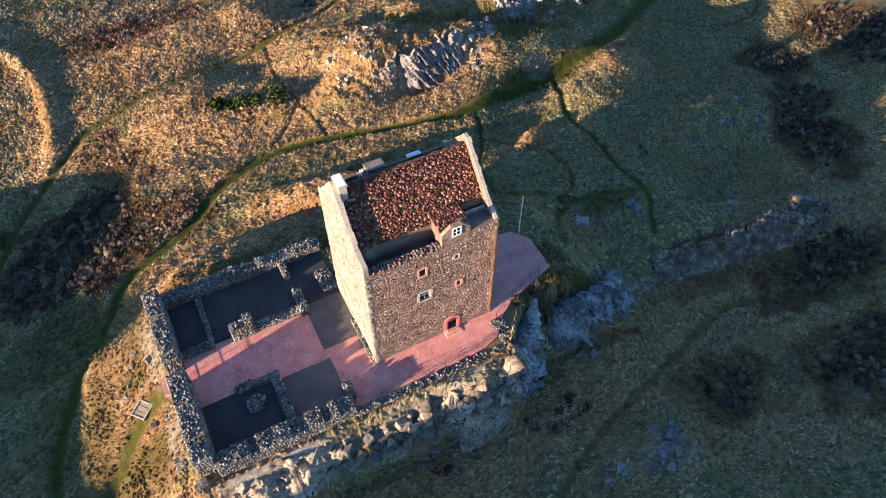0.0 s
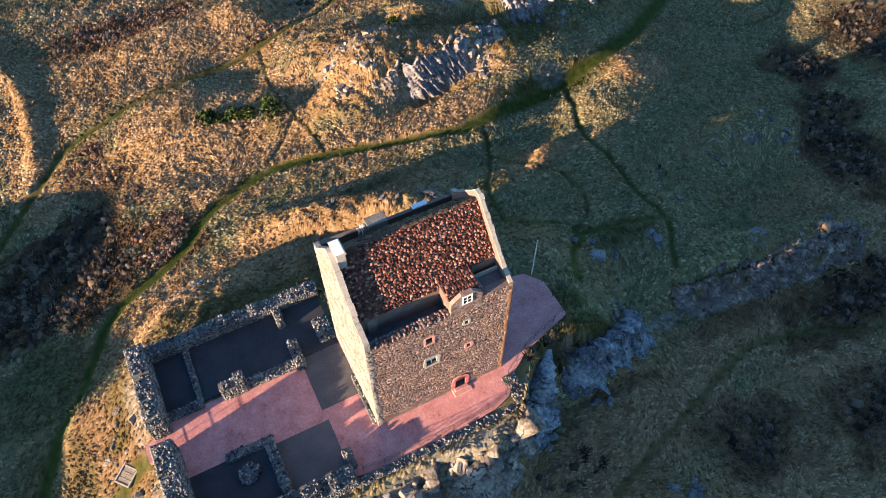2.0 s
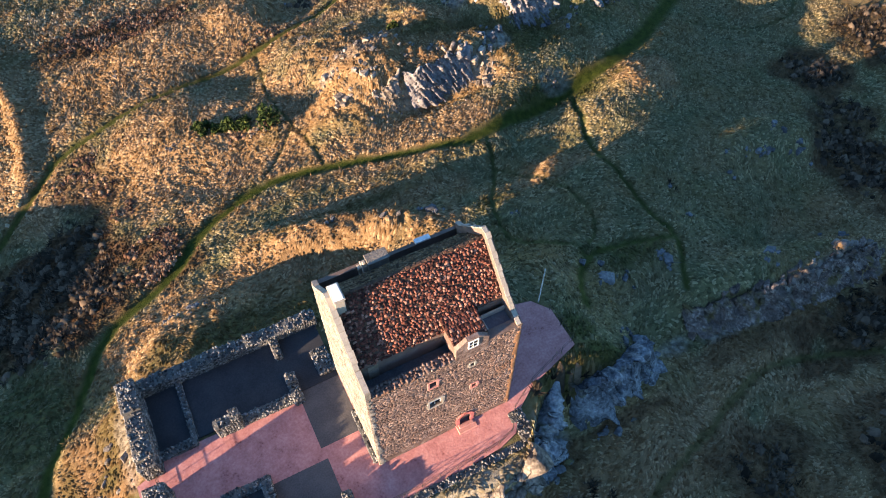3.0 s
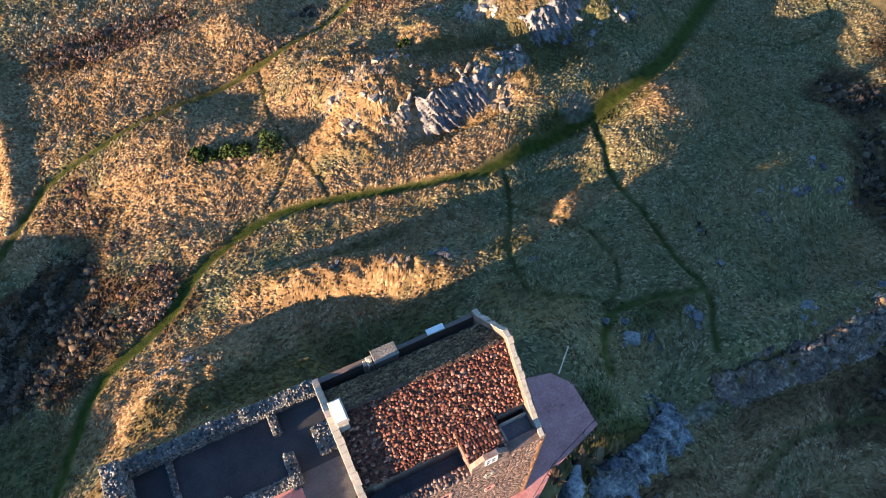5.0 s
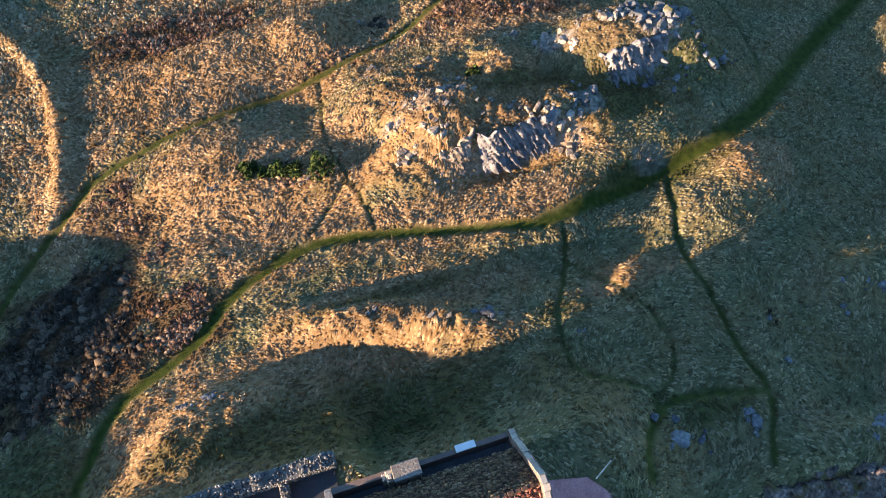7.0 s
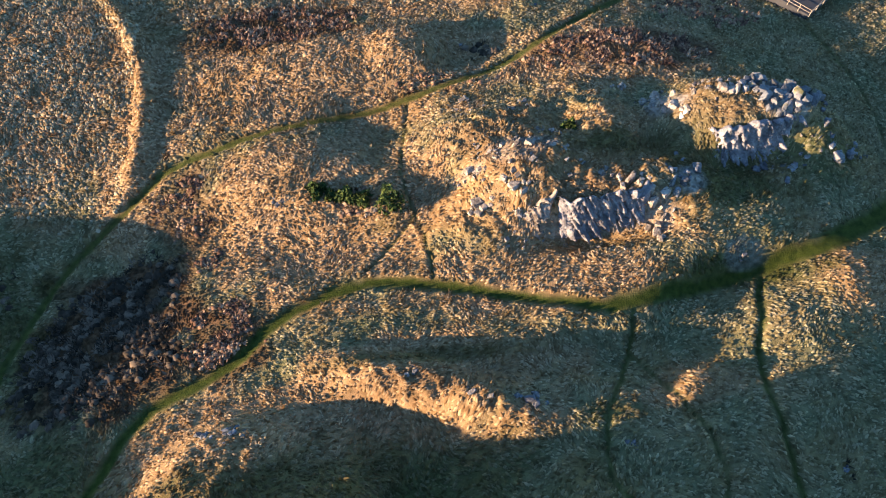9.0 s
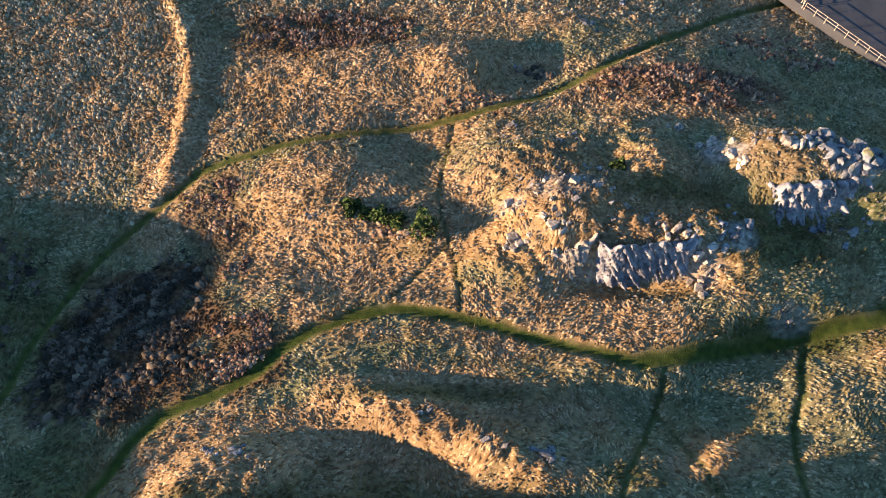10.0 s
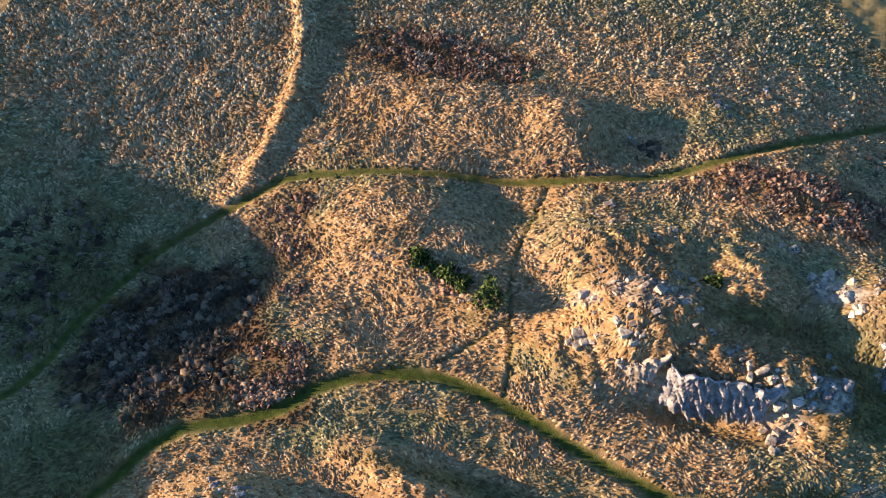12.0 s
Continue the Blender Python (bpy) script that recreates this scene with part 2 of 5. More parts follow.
def painted(name, fac_noise, rough=0.95):
    """Grass and turf: colours from the cover attribute (r path, g straw, b bracken litter, a bare rock); r and b also
    darken shaded ground.
    """
    m, t, b = material(name, rough)
    b.inputs["Specular IOR Level"].default_value = 0.06
    at = t.nodes.new("ShaderNodeAttribute")
    at.attribute_name = "cover"
    sep = t.nodes.new("ShaderNodeSeparateColor")
    t.links.new(at.outputs["Color"], sep.inputs[0])
    big, mid, fine = noise_tex(t, 0.16, 5), noise_tex(t, 1.3, 4), noise_tex(t, 7.0, 3)
    if fac_noise == "island":
        speck = t.nodes.new("ShaderNodeNewGeometry").outputs["Random Per Island"]
    else:
        speck = mid
    if fac_noise == "island":
        green = ramp(t, speck, [(0.05, (0.105, 0.105, 0.050)), (0.5, (0.225, 0.212, 0.105)), (0.95, (0.44, 0.39, 0.225))])
        straw = ramp(t, speck, [(0.05, (0.200, 0.118, 0.055)), (0.5, (0.390, 0.254, 0.132)), (0.95, (0.60, 0.435, 0.255))])
    else:
        green = ramp(t, speck, [(0.3, (0.065, 0.070, 0.033)), (0.7, (0.140, 0.138, 0.068))])
        straw = ramp(t, speck, [(0.3, (0.130, 0.083, 0.040)), (0.7, (0.290, 0.188, 0.098))])
    path = ramp(t, mid, [(0.3, (0.016, 0.026, 0.005)), (0.7, (0.044, 0.056, 0.010))])
    litter = ramp(t, mid, [(0.3, (0.032, 0.02, 0.012)), (0.7, (0.13, 0.072, 0.036))])
    moss = ramp(t, big, [(0.45, (0, 0, 0)), (0.62, (1, 1, 1))])
    base = mix(t, sep.outputs[1], green, straw)
    soft = t.nodes.new("ShaderNodeMath")
    soft.operation = "MULTIPLY"
    soft.inputs[1].default_value = 0.30
    t.links.new(moss, soft.inputs[0])
    base = mix(t, soft.outputs[0], base, (0.19, 0.108, 0.035))
    base = mix(t, sep.outputs[2], base, litter)
    base = mix(t, sep.outputs[0], base, path)
    rock = ramp(t, mid, [(0.3, (0.10, 0.095, 0.09)), (0.5, (0.24, 0.23, 0.21)), (0.7, (0.42, 0.40, 0.37))])
    base = mix(t, at.outputs["Alpha"], base, rock)
    t.links.new(base, b.inputs["Base Color"])
    if fac_noise == "island":
        thin = t.nodes.new("ShaderNodeBsdfTranslucent")
        both = t.nodes.new("ShaderNodeMixShader")
        both.inputs[0].default_value = 0.45
        t.links.new(base, thin.inputs["Color"])
        t.links.new(b.outputs[0], both.inputs[1])
        t.links.new(thin.outputs[0], both.inputs[2])
        t.links.new(both.outputs[0], t.nodes["Material Output"].inputs["Surface"])
    if fac_noise != "island":
        bumped(t, b, fine, 0.6, 0.12)
    return m


turf = painted("turf", "noise")
tussock_mat = painted("tussock_grass", "island")


# ---- building helpers ----
def empty(name, place=(0, 0, 0)):
    ob = new(name)
    ob.location = place
    return ob


def part(name, bm, mat, parent=None, label=""):
    """Links a bmesh, or a mesh, as one object, under a thing or a part."""
    if isinstance(bm, bmesh.types.BMesh):
        me = bpy.data.meshes.new(name)
        bm.to_mesh(me)
        bm.free()
    else:
        me = bm
    if not me.materials:
        me.materials.append(mat)
    ob = new(name, me)
    if parent is not None:
        ob.parent = parent
        ob.matrix_parent_inverse = Matrix.Translation(-parent.location) if parent.parent is None else Matrix()
    if label:
        ob["label"] = label
    return ob


def arrays(name, verts, faces, corners):
    """A mesh from numpy arrays of vertices and equal-sided faces."""
    me = bpy.data.meshes.new(name)
    me.vertices.add(len(verts))
    me.vertices.foreach_set("co", np.asarray(verts, np.float32).ravel())
    me.loops.add(len(faces) * corners)
    me.loops.foreach_set("vertex_index", np.asarray(faces, np.int32).ravel())
    me.polygons.add(len(faces))
    me.polygons.foreach_set("loop_start", np.arange(len(faces), dtype=np.int32) * corners)
    me.update(calc_edges=True)
    return me


def box(bm, x0, y0, z0, x1, y1, z1):
    vs = [bm.verts.new((x, y, z)) for x in (x0, x1) for y in (y0, y1) for z in (z0, z1)]
    for f in ((0, 1, 3, 2), (4, 6, 7, 5), (0, 4, 5, 1), (2, 3, 7, 6), (0, 2, 6, 4), (1, 5, 7, 3)):
        bm.faces.new([vs[i] for i in f])
    return bm


def boxes(*rows, bevel=0.0):
    bm = bmesh.new()
    for r in rows:
        box(bm, *r)
    if bevel:
        bmesh.ops.bevel(bm, geom=bm.edges[:], offset=bevel, segments=1, affect="EDGES")
    return bm


def prism(points, axis, a, b):
    """A polygon in the plane across axis, drawn out from a to b."""
    bm = bmesh.new()

    def at(p, w):
        return {"x": (w, p[0], p[1]), "y": (p[0], w, p[1]), "z": (p[0], p[1], w)}[axis]
    lo = [bm.verts.new(at(p, a)) for p in points]
    hi = [bm.verts.new(at(p, b)) for p in points]
    bm.faces.new(lo)
    bm.faces.new(hi)
    for i in range(len(points)):
        j = (i + 1) % len(points)
        bm.faces.new((lo[i], lo[j], hi[j], hi[i]))
    bmesh.ops.recalc_face_normals(bm, faces=bm.faces)
    return bm


def rod(bm, p, q, r, sides=6):
    p, q = Vector(p), Vector(q)
    m = Matrix.Translation((p + q) / 2) @ (q - p).to_track_quat("Z", "Y").to_matrix().to_4x4()
    bmesh.ops.create_cone(bm, cap_ends=True, segments=sides, radius1=r, radius2=r * 0.85, depth=(q - p).length, matrix=m)
    return bm


CUBE = np.array([(x, y, z) for x in (-1, 1) for y in (-1, 1) for z in (-1, 1)], float)
QUADS = np.array([(0, 1, 3, 2), (4, 6, 7, 5), (0, 4, 5, 1), (2, 3, 7, 6), (0, 2, 6, 4), (1, 5, 7, 3)])
rng = np.random.default_rng(4)


def block_corners(stones, jitter=0.16):
    """stones: rows of centre, u, v, n half-axes (12 numbers). The outer face is drawn in, as on worn stone."""
    s = np.asarray(stones, float)
    c = CUBE[None] * (1 + rng.uniform(-jitter, jitter, (len(s), 8, 3)))
    outer = CUBE[:, 2] > 0
    c[:, outer, :2] *= 0.82
    return s[:, None, :3] + c[:, :, :1] * s[:, None, 3:6] + c[:, :, 1:2] * s[:, None, 6:9] + c[:, :, 2:] * s[:, None, 9:12]


def blocks(name, stones, mat, parent, label="", jitter=0.16):
    """All the stones in one mesh."""
    v = block_corners(stones, jitter)
    f = (QUADS[None] + 8 * np.arange(len(v))[:, None, None]).reshape(-1, 4)
    ob = part(name, arrays(name, v.reshape(-1, 3), f, 4), mat, parent, label)
    ob["kind"] = "stuff"
    return ob


def pieces(name, stones, mat, parent, jitter=0.16, kinds=12):
    """Each stone an object of its own; alike stones share a mesh."""
    shapes = []
    for k in range(kinds):
        v = block_corners([[0, 0, 0, 1, 0, 0, 0, 1, 0, 0, 0, 1]], jitter)[0]
        shapes.append(arrays(name, v, QUADS, 4))
        shapes[-1].materials.append(mat)
    for i, s in enumerate(stones):
        ob = new(name, shapes[i % kinds])
        ob.parent = parent
        if parent.parent is None:
            ob.matrix_parent_inverse = Matrix.Translation(-parent.location)
        u, v, n = Vector(s[3:6]), Vector(s[6:9]), Vector(s[9:12])
        ob.matrix_basis = Matrix(((u.x, v.x, n.x, s[0]), (u.y, v.y, n.y, s[1]), (u.z, v.z, n.z, s[2]), (0, 0, 0, 1)))


def course(origin, u, v, n, width, height, wide, high, deep, gap=0.02, keep=None):
    """Courses of stones over a face: origin at its lower corner, u along, v up, n outwards."""
    origin, u, v, n = (np.array(a, float) for a in (origin, u, v, n))
    out, z = [], 0.0
    while z < height - high * 0.3:
        h = min(high * rng.uniform(0.75, 1.25), height - z)
        x = -rng.uniform(0, wide * 0.5)
        while x < width:
            w = wide * rng.uniform(0.6, 1.45)
            a, b = max(x, 0.0), min(x + w, width)
            if b - a > wide * 0.25 and (keep is None or keep((a + b) / 2, z + h / 2, (b - a) / 2, h / 2)):
                d = deep * rng.uniform(0.6, 1.4)
                c = origin + u * (a + b) / 2 + v * (z + h / 2)
                out.append([*c, *(u * ((b - a) / 2 - gap / 2)), *(v * (h / 2 - gap / 2)), *(n * d)])
            x += w
        z += h
    return out


def dry_top(x0, y0, x1, y1, z, size, density=1.0, loose=0.10):
    """Loose stones over the top of a ruined wall."""
    out = []
    n = int((x1 - x0) * (y1 - y0) / (size * size) * density)
    for _ in range(n):
        a, s = rng.uniform(0, math.pi), size * rng.uniform(0.55, 1.1)
        t = rng.uniform(-0.25, 0.25)
        h = s * rng.uniform(0.25, 0.5)
        out.append([rng.uniform(x0, x1), rng.uniform(y0, y1), z + rng.uniform(-0.5, 1) * loose,
                    math.cos(a) * s / 2, math.sin(a) * s / 2, t * s / 2, -math.sin(a) * s * 0.36, math.cos(a) * s * 0.36, 0, -t * h * 0.3, 0, h])
    return out


# ---- the lie of the land ----
def bump(x, y, cx, cy, rx, ry, turn=0.0, p=1.0):
    a = math.radians(turn)
    u = ((x - cx) * math.cos(a) + (y - cy) * math.sin(a)) / rx
    v = (-(x - cx) * math.sin(a) + (y - cy) * math.cos(a)) / ry
    return np.exp(-(u * u + v * v) ** p)


SWELLS = [(-30, 45, -2.23), (-30, 80, -5.38), (-25, 115, 0.21), (5, 72, 0.21), (8, 100, 0.66), (40, 66, 0.51), (40, 108, 2.92), (72, 60, 0), (75, 30, -3.52), (50, 25, -4.79), (20, 18, -1.21), (62, 85, 3.42), (90, 75, -3.95), (66, 120, -0.94), (45, 45, 4.49)]
NORTH_BANKS = [(16.5, 61.2, 10.5, 2.6, -20, 1.6, 2.66), (24, 58.6, 4.5, 2.3, -10, 1.8, 0.73), (-2, 55.2, 6.5, 4, 15, 2.2, 2.84), (16, 85, 4, 4.5, 0, 1.2, 1.5), (6, 79, 8, 3, 0, 1.2, -1.11), (5, 88, 10, 7, -20, 1.6, 1.9), (10, 108.5, 15, 5, 6, 1.8, 1.8), (34, 116, 5, 2.5, -20, 1.6, 0.4), (29, 106.5, 6, 4, 0, 1.4, -1.2), (14, 97, 6, 5, 0, 1.3, -1), (-20, 60, 8, 8, 0, 1.3, 0.77), (19, 107.5, 5, 4, 0, 1.7, 1.2)]
KNOLLS = [(37.5, 81.8, 12.5, 5.2, -8, 1.8, 3.35), (29, 88.6, 10, 6.5, -20, 1.6, 4.05), (58, 90, 10, 5.6, -6, 1.7, 5.28), (66.5, 86.5, 5.5, 3.5, -15, 1.6, 1.59), (47, 80.5, 4.5, 4, 0, 1.6, 0.73), (41, 89.5, 4, 4, 0, 1.3, 3.58), (26, 80, 6.5, 4.5, 10, 1.4, 2.29), (38, 95, 7, 3.5, 0, 1.4, 1.65)]
EAST_BANKS = [(64.5, 67.6, 5, 2.8, 20, 1.6, 1.3), (43.5, 58.3, 3.4, 1.3, 25, 1.6, 1.43), (59, 34, 15, 3.2, -6, 1.7, 4.12), (64.5, 33, 4, 2.2, -10, 1.6, 0.41), (53, 69.5, 9, 3.2, 14, 1.5, -3.2), (34, 62.5, 5, 3, 0, 1.4, -1.46), (34, 42, 9, 7, 0, 1.2, 2.17), (31, 13, 6, 5, 0, 1.2, 1.91), (72, 50.5, 8, 4, 0, 1.4, 3.47), (49, 40, 7, 5, 0, 1.2, 2.4), (37, 112, 6, 4, 0, 1.4, -0.27), (52, 84, 5, 3, 0, 1.3, 1.04), (44, 61.5, 10, 6, 0, 1.4, -2.57), (66, 76, 8, 5, 0, 1.4, -0.78), (39.5, 76.8, 8, 1.9, 4, 1.8, -2.3), (57.5, 84.2, 6.5, 1.9, 8, 1.7, -2.2), (48, 104.5, 9, 4, 0, 1.4, 0.9)]
UNSEEN_WEST_HILL = [(-80, 68, 20, 12, 7.72), (-82, -15, 22, 24, 27.99), (-82, 3, 20, 7, 6.5), (-80, 19, 18, 5, 2.49), (-80, 35, 20, 20, 10.97)]      # unseen higher ground on the sun's side, shaped to shade the low ground
TOP = 9.55


def hill(x, y):
    """How much of the tower's crag there is at a place: 1 on its flat top."""
    w = np.maximum(-8.3 - x, 0.0) / 11.0
    n = np.maximum(y - 46.3 + 3.6 * np.clip((x - 9.5) / 3, 0, 1), 0.0) / (5.3 - 2.2 * np.clip((x - 9.5) / 3, 0, 1))
    e = np.maximum(x - 28.5, 0.0) / 7.0
    edge = 27.0 - 1.3 * np.exp(-((x - 17.0) / 3.5) ** 2) + np.clip((x - 20.0) / 4.0, 0, 1) * 2.4 + np.clip((x - 21.0) / 5.0, 0, 1) * 2.6
    s = np.maximum(edge - y, 0.0) / (1.15 + 0.7 * np.clip((x - 23.0) / 4.0, 0, 1))
    return np.exp(-w - n ** 1.3 - e ** 2 - s ** 1.6)


def land(x, y):
    x, y = np.asarray(x, float), np.asarray(y, float)
    z = 4.621 - 0.811 * np.clip(x, -150, 220) / 50 - 4.118 * np.clip(y, -120, 250) / 50
    for cx, cy, k in SWELLS:
        z = z + k * bump(x, y, cx, cy, 22, 22)
    for *b, k in NORTH_BANKS + KNOLLS + EAST_BANKS:
        z = z + k * bump(x, y, *b)
    h = hill(x, y)
    z = (TOP + np.clip((x - 5) * 0.03, 0, 0.46)) * h + (1 - h) * z
    for cx, cy, rx, ry, k in UNSEEN_WEST_HILL:
        z = z + k * bump(x, y, cx, cy, rx, ry)
    return z


def ground_z(x, y):
    return float(land(np.array([x]), np.array([y]))[0])


def curve(points, step=0.5):
    """A smooth line through the points."""
    p = np.array([points[0], *points, points[-1]], float)
    out = []
    for i in range(1, len(p) - 2):
        n = max(2, int(np.hypot(*(p[i + 1] - p[i])) / step))
        s = np.linspace(0, 1, n, endpoint=False)[:, None]
        a, b, c, d = p[i - 1], p[i], p[i + 1], p[i + 2]
        out.append(0.5 * (2 * b + (c - a) * s + (2 * a - 5 * b + 4 * c - d) * s ** 2 + (3 * b - a - 3 * c + d) * s ** 3))
    return np.concatenate(out + [p[-1:]])


# half width, strength, points
PATHS = [
    (0.72, 1.0, [(-21.6, 29.5), (-20.4, 39.4), (-17, 46.9), (-13.6, 56.6), (-10.4, 61.8), (-2.7, 65.7), (1.7, 69.8), (6.9, 72.4), (12.6, 73.6), (20.4, 72.2), (29.2, 69.5), (36.9, 67.6)]),
    (1.0, 1.0, [(36.9, 67.6), (46.5, 69.4), (55.2, 71.5), (62.5, 73)]),
    (1.3, 1.0, [(62.5, 73), (71.9, 77.2), (88.1, 87.5), (110, 99)]),
    (0.62, 0.9, [(-33.9, 55.8), (-29.2, 61.2), (-27.9, 65.2), (-27.7, 69.5), (-26.1, 75.1), (-22.7, 82.2), (-15.1, 90), (-11.2, 93.4), (-3.3, 95.6), (7.2, 97.9), (20, 100.5), (31.5, 104.5), (41.8, 111), (49, 115.6), (58.6, 121.9), (70.9, 127.3)]),
    (0.26, 0.75, [(18.4, 99.6), (17.2, 91.5), (16.8, 85.7), (17.8, 81.5), (18.7, 78.2), (19.1, 73.3)]),
    (0.3, 0.6, [(17.6, 81), (14.5, 77.8), (12, 75.1)]),
    (0.5, 0.9, [(54.8, 70.1), (50.7, 60.7), (49.4, 51.9), (49, 45), (48.9, 41.5), (45.9, 36)]),
    (0.4, 0.8, [(39.3, 67.2), (37.7, 61.9), (34.1, 56.6), (32.7, 51.5), (33.4, 48.5), (37.6, 45.2), (37.6, 43)]),
    (0.32, 0.7, [(38.3, 62.6), (41.5, 56), (42.8, 49.7), (41.1, 46), (37.4, 43.6)]),
    (0.6, 0.9, [(33.7, 37.5), (35.9, 41.5), (39.4, 43.4), (43.2, 43.3), (48.9, 41.7)]),
    (0.6, 0.6, [(20, 15.5), (26.3, 18.4), (33, 20.9), (40.1, 23.1), (46.3, 25.1), (51.3, 26), (58.5, 24.3), (69.4, 19.8)]),
    (0.9, 0.85, [(-9, 37.8), (-11.5, 37.4), (-13.8, 35.2), (-16.7, 32.1), (-20.6, 30.5)]),
    (0.35, 0.6, [(104.6, 86.5), (103.8, 78.6), (99.1, 73.6), (90.3, 74.3), (81.8, 79.3)]),
    (0.4, 0.6, [(72, 77.3), (76.4, 85), (77.9, 96.9), (75.6, 111.9)]),
]


def path_cover(x, y):
    cover = np.zeros_like(x)
    for half, strength, pts in PATHS:
        half = half if half > 0.6 else half * 0.78
        line = curve(pts, 0.6)
        lo, hi = line.min(0) - 5, line.max(0) + 5
        inside = (x > lo[0]) & (x < hi[0]) & (y > lo[1]) & (y < hi[1])
        if not inside.any():
            continue
        xs, ys = x[inside], y[inside]
        best = np.full(xs.shape, 1e9)
        for a, b in zip(line[:-1], line[1:]):
            d = b - a
            t = np.clip(((xs - a[0]) * d[0] + (ys - a[1]) * d[1]) / (d @ d + 1e-9), 0, 1)
            best = np.minimum(best, np.hypot(xs - a[0] - t * d[0], ys - a[1] - t * d[1]))
        w = np.clip(1.5 - best / half, 0, 1) * strength
        cover[inside] = np.maximum(cover[inside], w)
    return cover


def lumps(x, y, size, seed):
    """Smooth random relief, -1 to 1, made of crossing waves."""
    r = np.random.default_rng(seed)
    out = np.zeros_like(x)
    for _ in range(14):
        a, ph = r.uniform(0, 2 * math.pi), r.uniform(0, 2 * math.pi)
        k = 2 * math.pi / (size * r.uniform(0.6, 1.7))
        out += np.sin(k * (x * math.cos(a) + y * math.sin(a)) + ph + 1.3 * np.sin(0.37 * k * (y * math.cos(a) - x * math.sin(a)) + ph * 2))
    return out / 14 * 1.9


# Straw turf; the zones near (65, 69) and (43, 58) paint lumps as sunlit.
STRAW_AND_SUNLIT = [(0, 55.8, 16, 8, 1.0), (17.1, 60.7, 16, 7, 1.0), (8, 83.9, 20, 12, 1.0), (33.8, 83.5, 18, 13, 0.7), (30.1, 72.1, 16, 5, 0.8), (8, 105.7, 26, 12, 1.0), (56.9, 91.8, 9, 5, 0.5), (65.3, 68.8, 6, 5, 0.9), (43.3, 58.3, 5, 3, 0.8), (-16.2, 100.3, 5, 24, 0.9), (45.1, 104, 16, 8, 0.9), (-37.8, 111.8, 30, 22, 1.0), (56.1, 120.2, 16, 8, 1.0), (20, 122.5, 40, 8, 0.8), (36.1, 23.5, 13, 6, 0.9), (50.1, 28, 14, 3, 0.9), (26, 22, 8, 5, 0.9), (52.1, 16, 26, 10, 0.6), (10, 20, 14, 5, 0.7), (-13, 38, 5, 12, 1.0), (-7, 26.5, 9, 3, 1.0), (-2, 50, 10, 4, 0.9), (80, 30, 20, 14, 0.5), (16, 22, 10, 3.5, 0.9)]
# Dark green zones: mossy turf, and shade behind banks and walls painted as colour.
MOSS_AND_SHADE = [(53.6, 79.5, 6, 2.6, 0.6), (53.5, 82.1, 6, 3.0, 0.65), (46.8, 87.2, 4, 1.6, 0.5), (-15.9, 30.8, 4.5, 4, 0.5), (-16.8, 37.6, 2.2, 6, 0.45), (26.5, 31.4, 3.4, 1.2, 0.6), (43.6, 42.2, 6, 2, 0.55), (30.5, 34.8, 2.4, 1.8, 0.7), (33.9, 56.3, 3, 1.5, 0.6), (53.3, 70.8, 10, 2.2, 0.8), (49.2, 83.6, 5, 4, 0.55), (18, 64.1, 12, 1.1, 0.55), (10, 51.8, 22, 4.6, 0.62), (32, 32.3, 4, 1.2, 0.7), (-12, 33, 3, 2.4, 0.6), (-10.5, 44.5, 2, 3, 0.5), (-15.5, 40.5, 1.6, 5, 0.45), (40.7, 86.1, 7, 2, 0.6), (15, 80.6, 3, 1.2, 0.4), (-11.5, 41.5, 1.8, 1.4, 0.6), (65.5, 83.5, 6, 4, 0.4), (-19, 54, 7, 8, 0.5), (-31, 73, 8, 12, 0.55), (-20, 41, 3.5, 9, 0.4)]
# Dead litter; the last three zones darken the cliff feet for the overhang's shade.
LITTER_AND_SHADE = [(52.5, 89.6, 4.5, 4, 0.45), (32, 31, 5, 1.1, 0.6), (26.5, 31.2, 3.2, 1, 0.4), (36, 82.8, 9, 3.4, 0.22), (28, 88.1, 5, 5, 0.3), (17, 61, 9, 1.6, 0.35), (-12, 38, 6, 10, 0.45), (-14, 30.5, 4, 3, 0.5), (-3.1, 69.1, 5, 5, 0.8), (-16, 71, 11, 10, 0.95), (1, 116.2, 13, 5, 0.8), (-9.2, 85.2, 4, 7, 0.6), (47, 104.5, 13, 4, 0.7), (90.8, 60.2, 6, 7, 0.8), (82, 43.5, 6, 8, 0.8), (107.3, 59.1, 9, 11, 0.8), (43.1, 18, 6, 4.5, 0.7), (66, 25.5, 11, 4.6, 0.8), (60.1, 13, 11, 6, 0.7), (56, 29.6, 14, 1.8, 0.5), (86.1, 50, 5, 5, 0.7), (25.5, 26.4, 3, 0.9, 0.6), (32.5, 27.6, 6, 0.7, 0.7), (12, 24.2, 9, 0.9, 0.35)]
BARE = [(12, 26, 10, 1.0, 0.5), (-1, 26.2, 7, 0.9, 0.8), (24, 28.6, 2.6, 1.2, 0.5), (-9.3, 33, 0.7, 4, 0.35), (-9.3, 42.5, 0.8, 3, 0.35), (30, 85.6, 4.5, 2, 0.3), (24.4, 84.6, 1.3, 1, 0.4), (36, 77.5, 8.5, 0.9, 0.3), (44.5, 77.6, 1.4, 2, 0.4), (48.1, 80.7, 2, 1.6, 0.6), (61.6, 89, 3.6, 2.8, 0.6), (48.7, 92, 2, 1.8, 0.5), (58.1, 31.6, 14, 1.2, 0.6), (31, 14, 3, 2, 0.3), (53.2, 72.8, 2.4, 1.4, 0.3)]


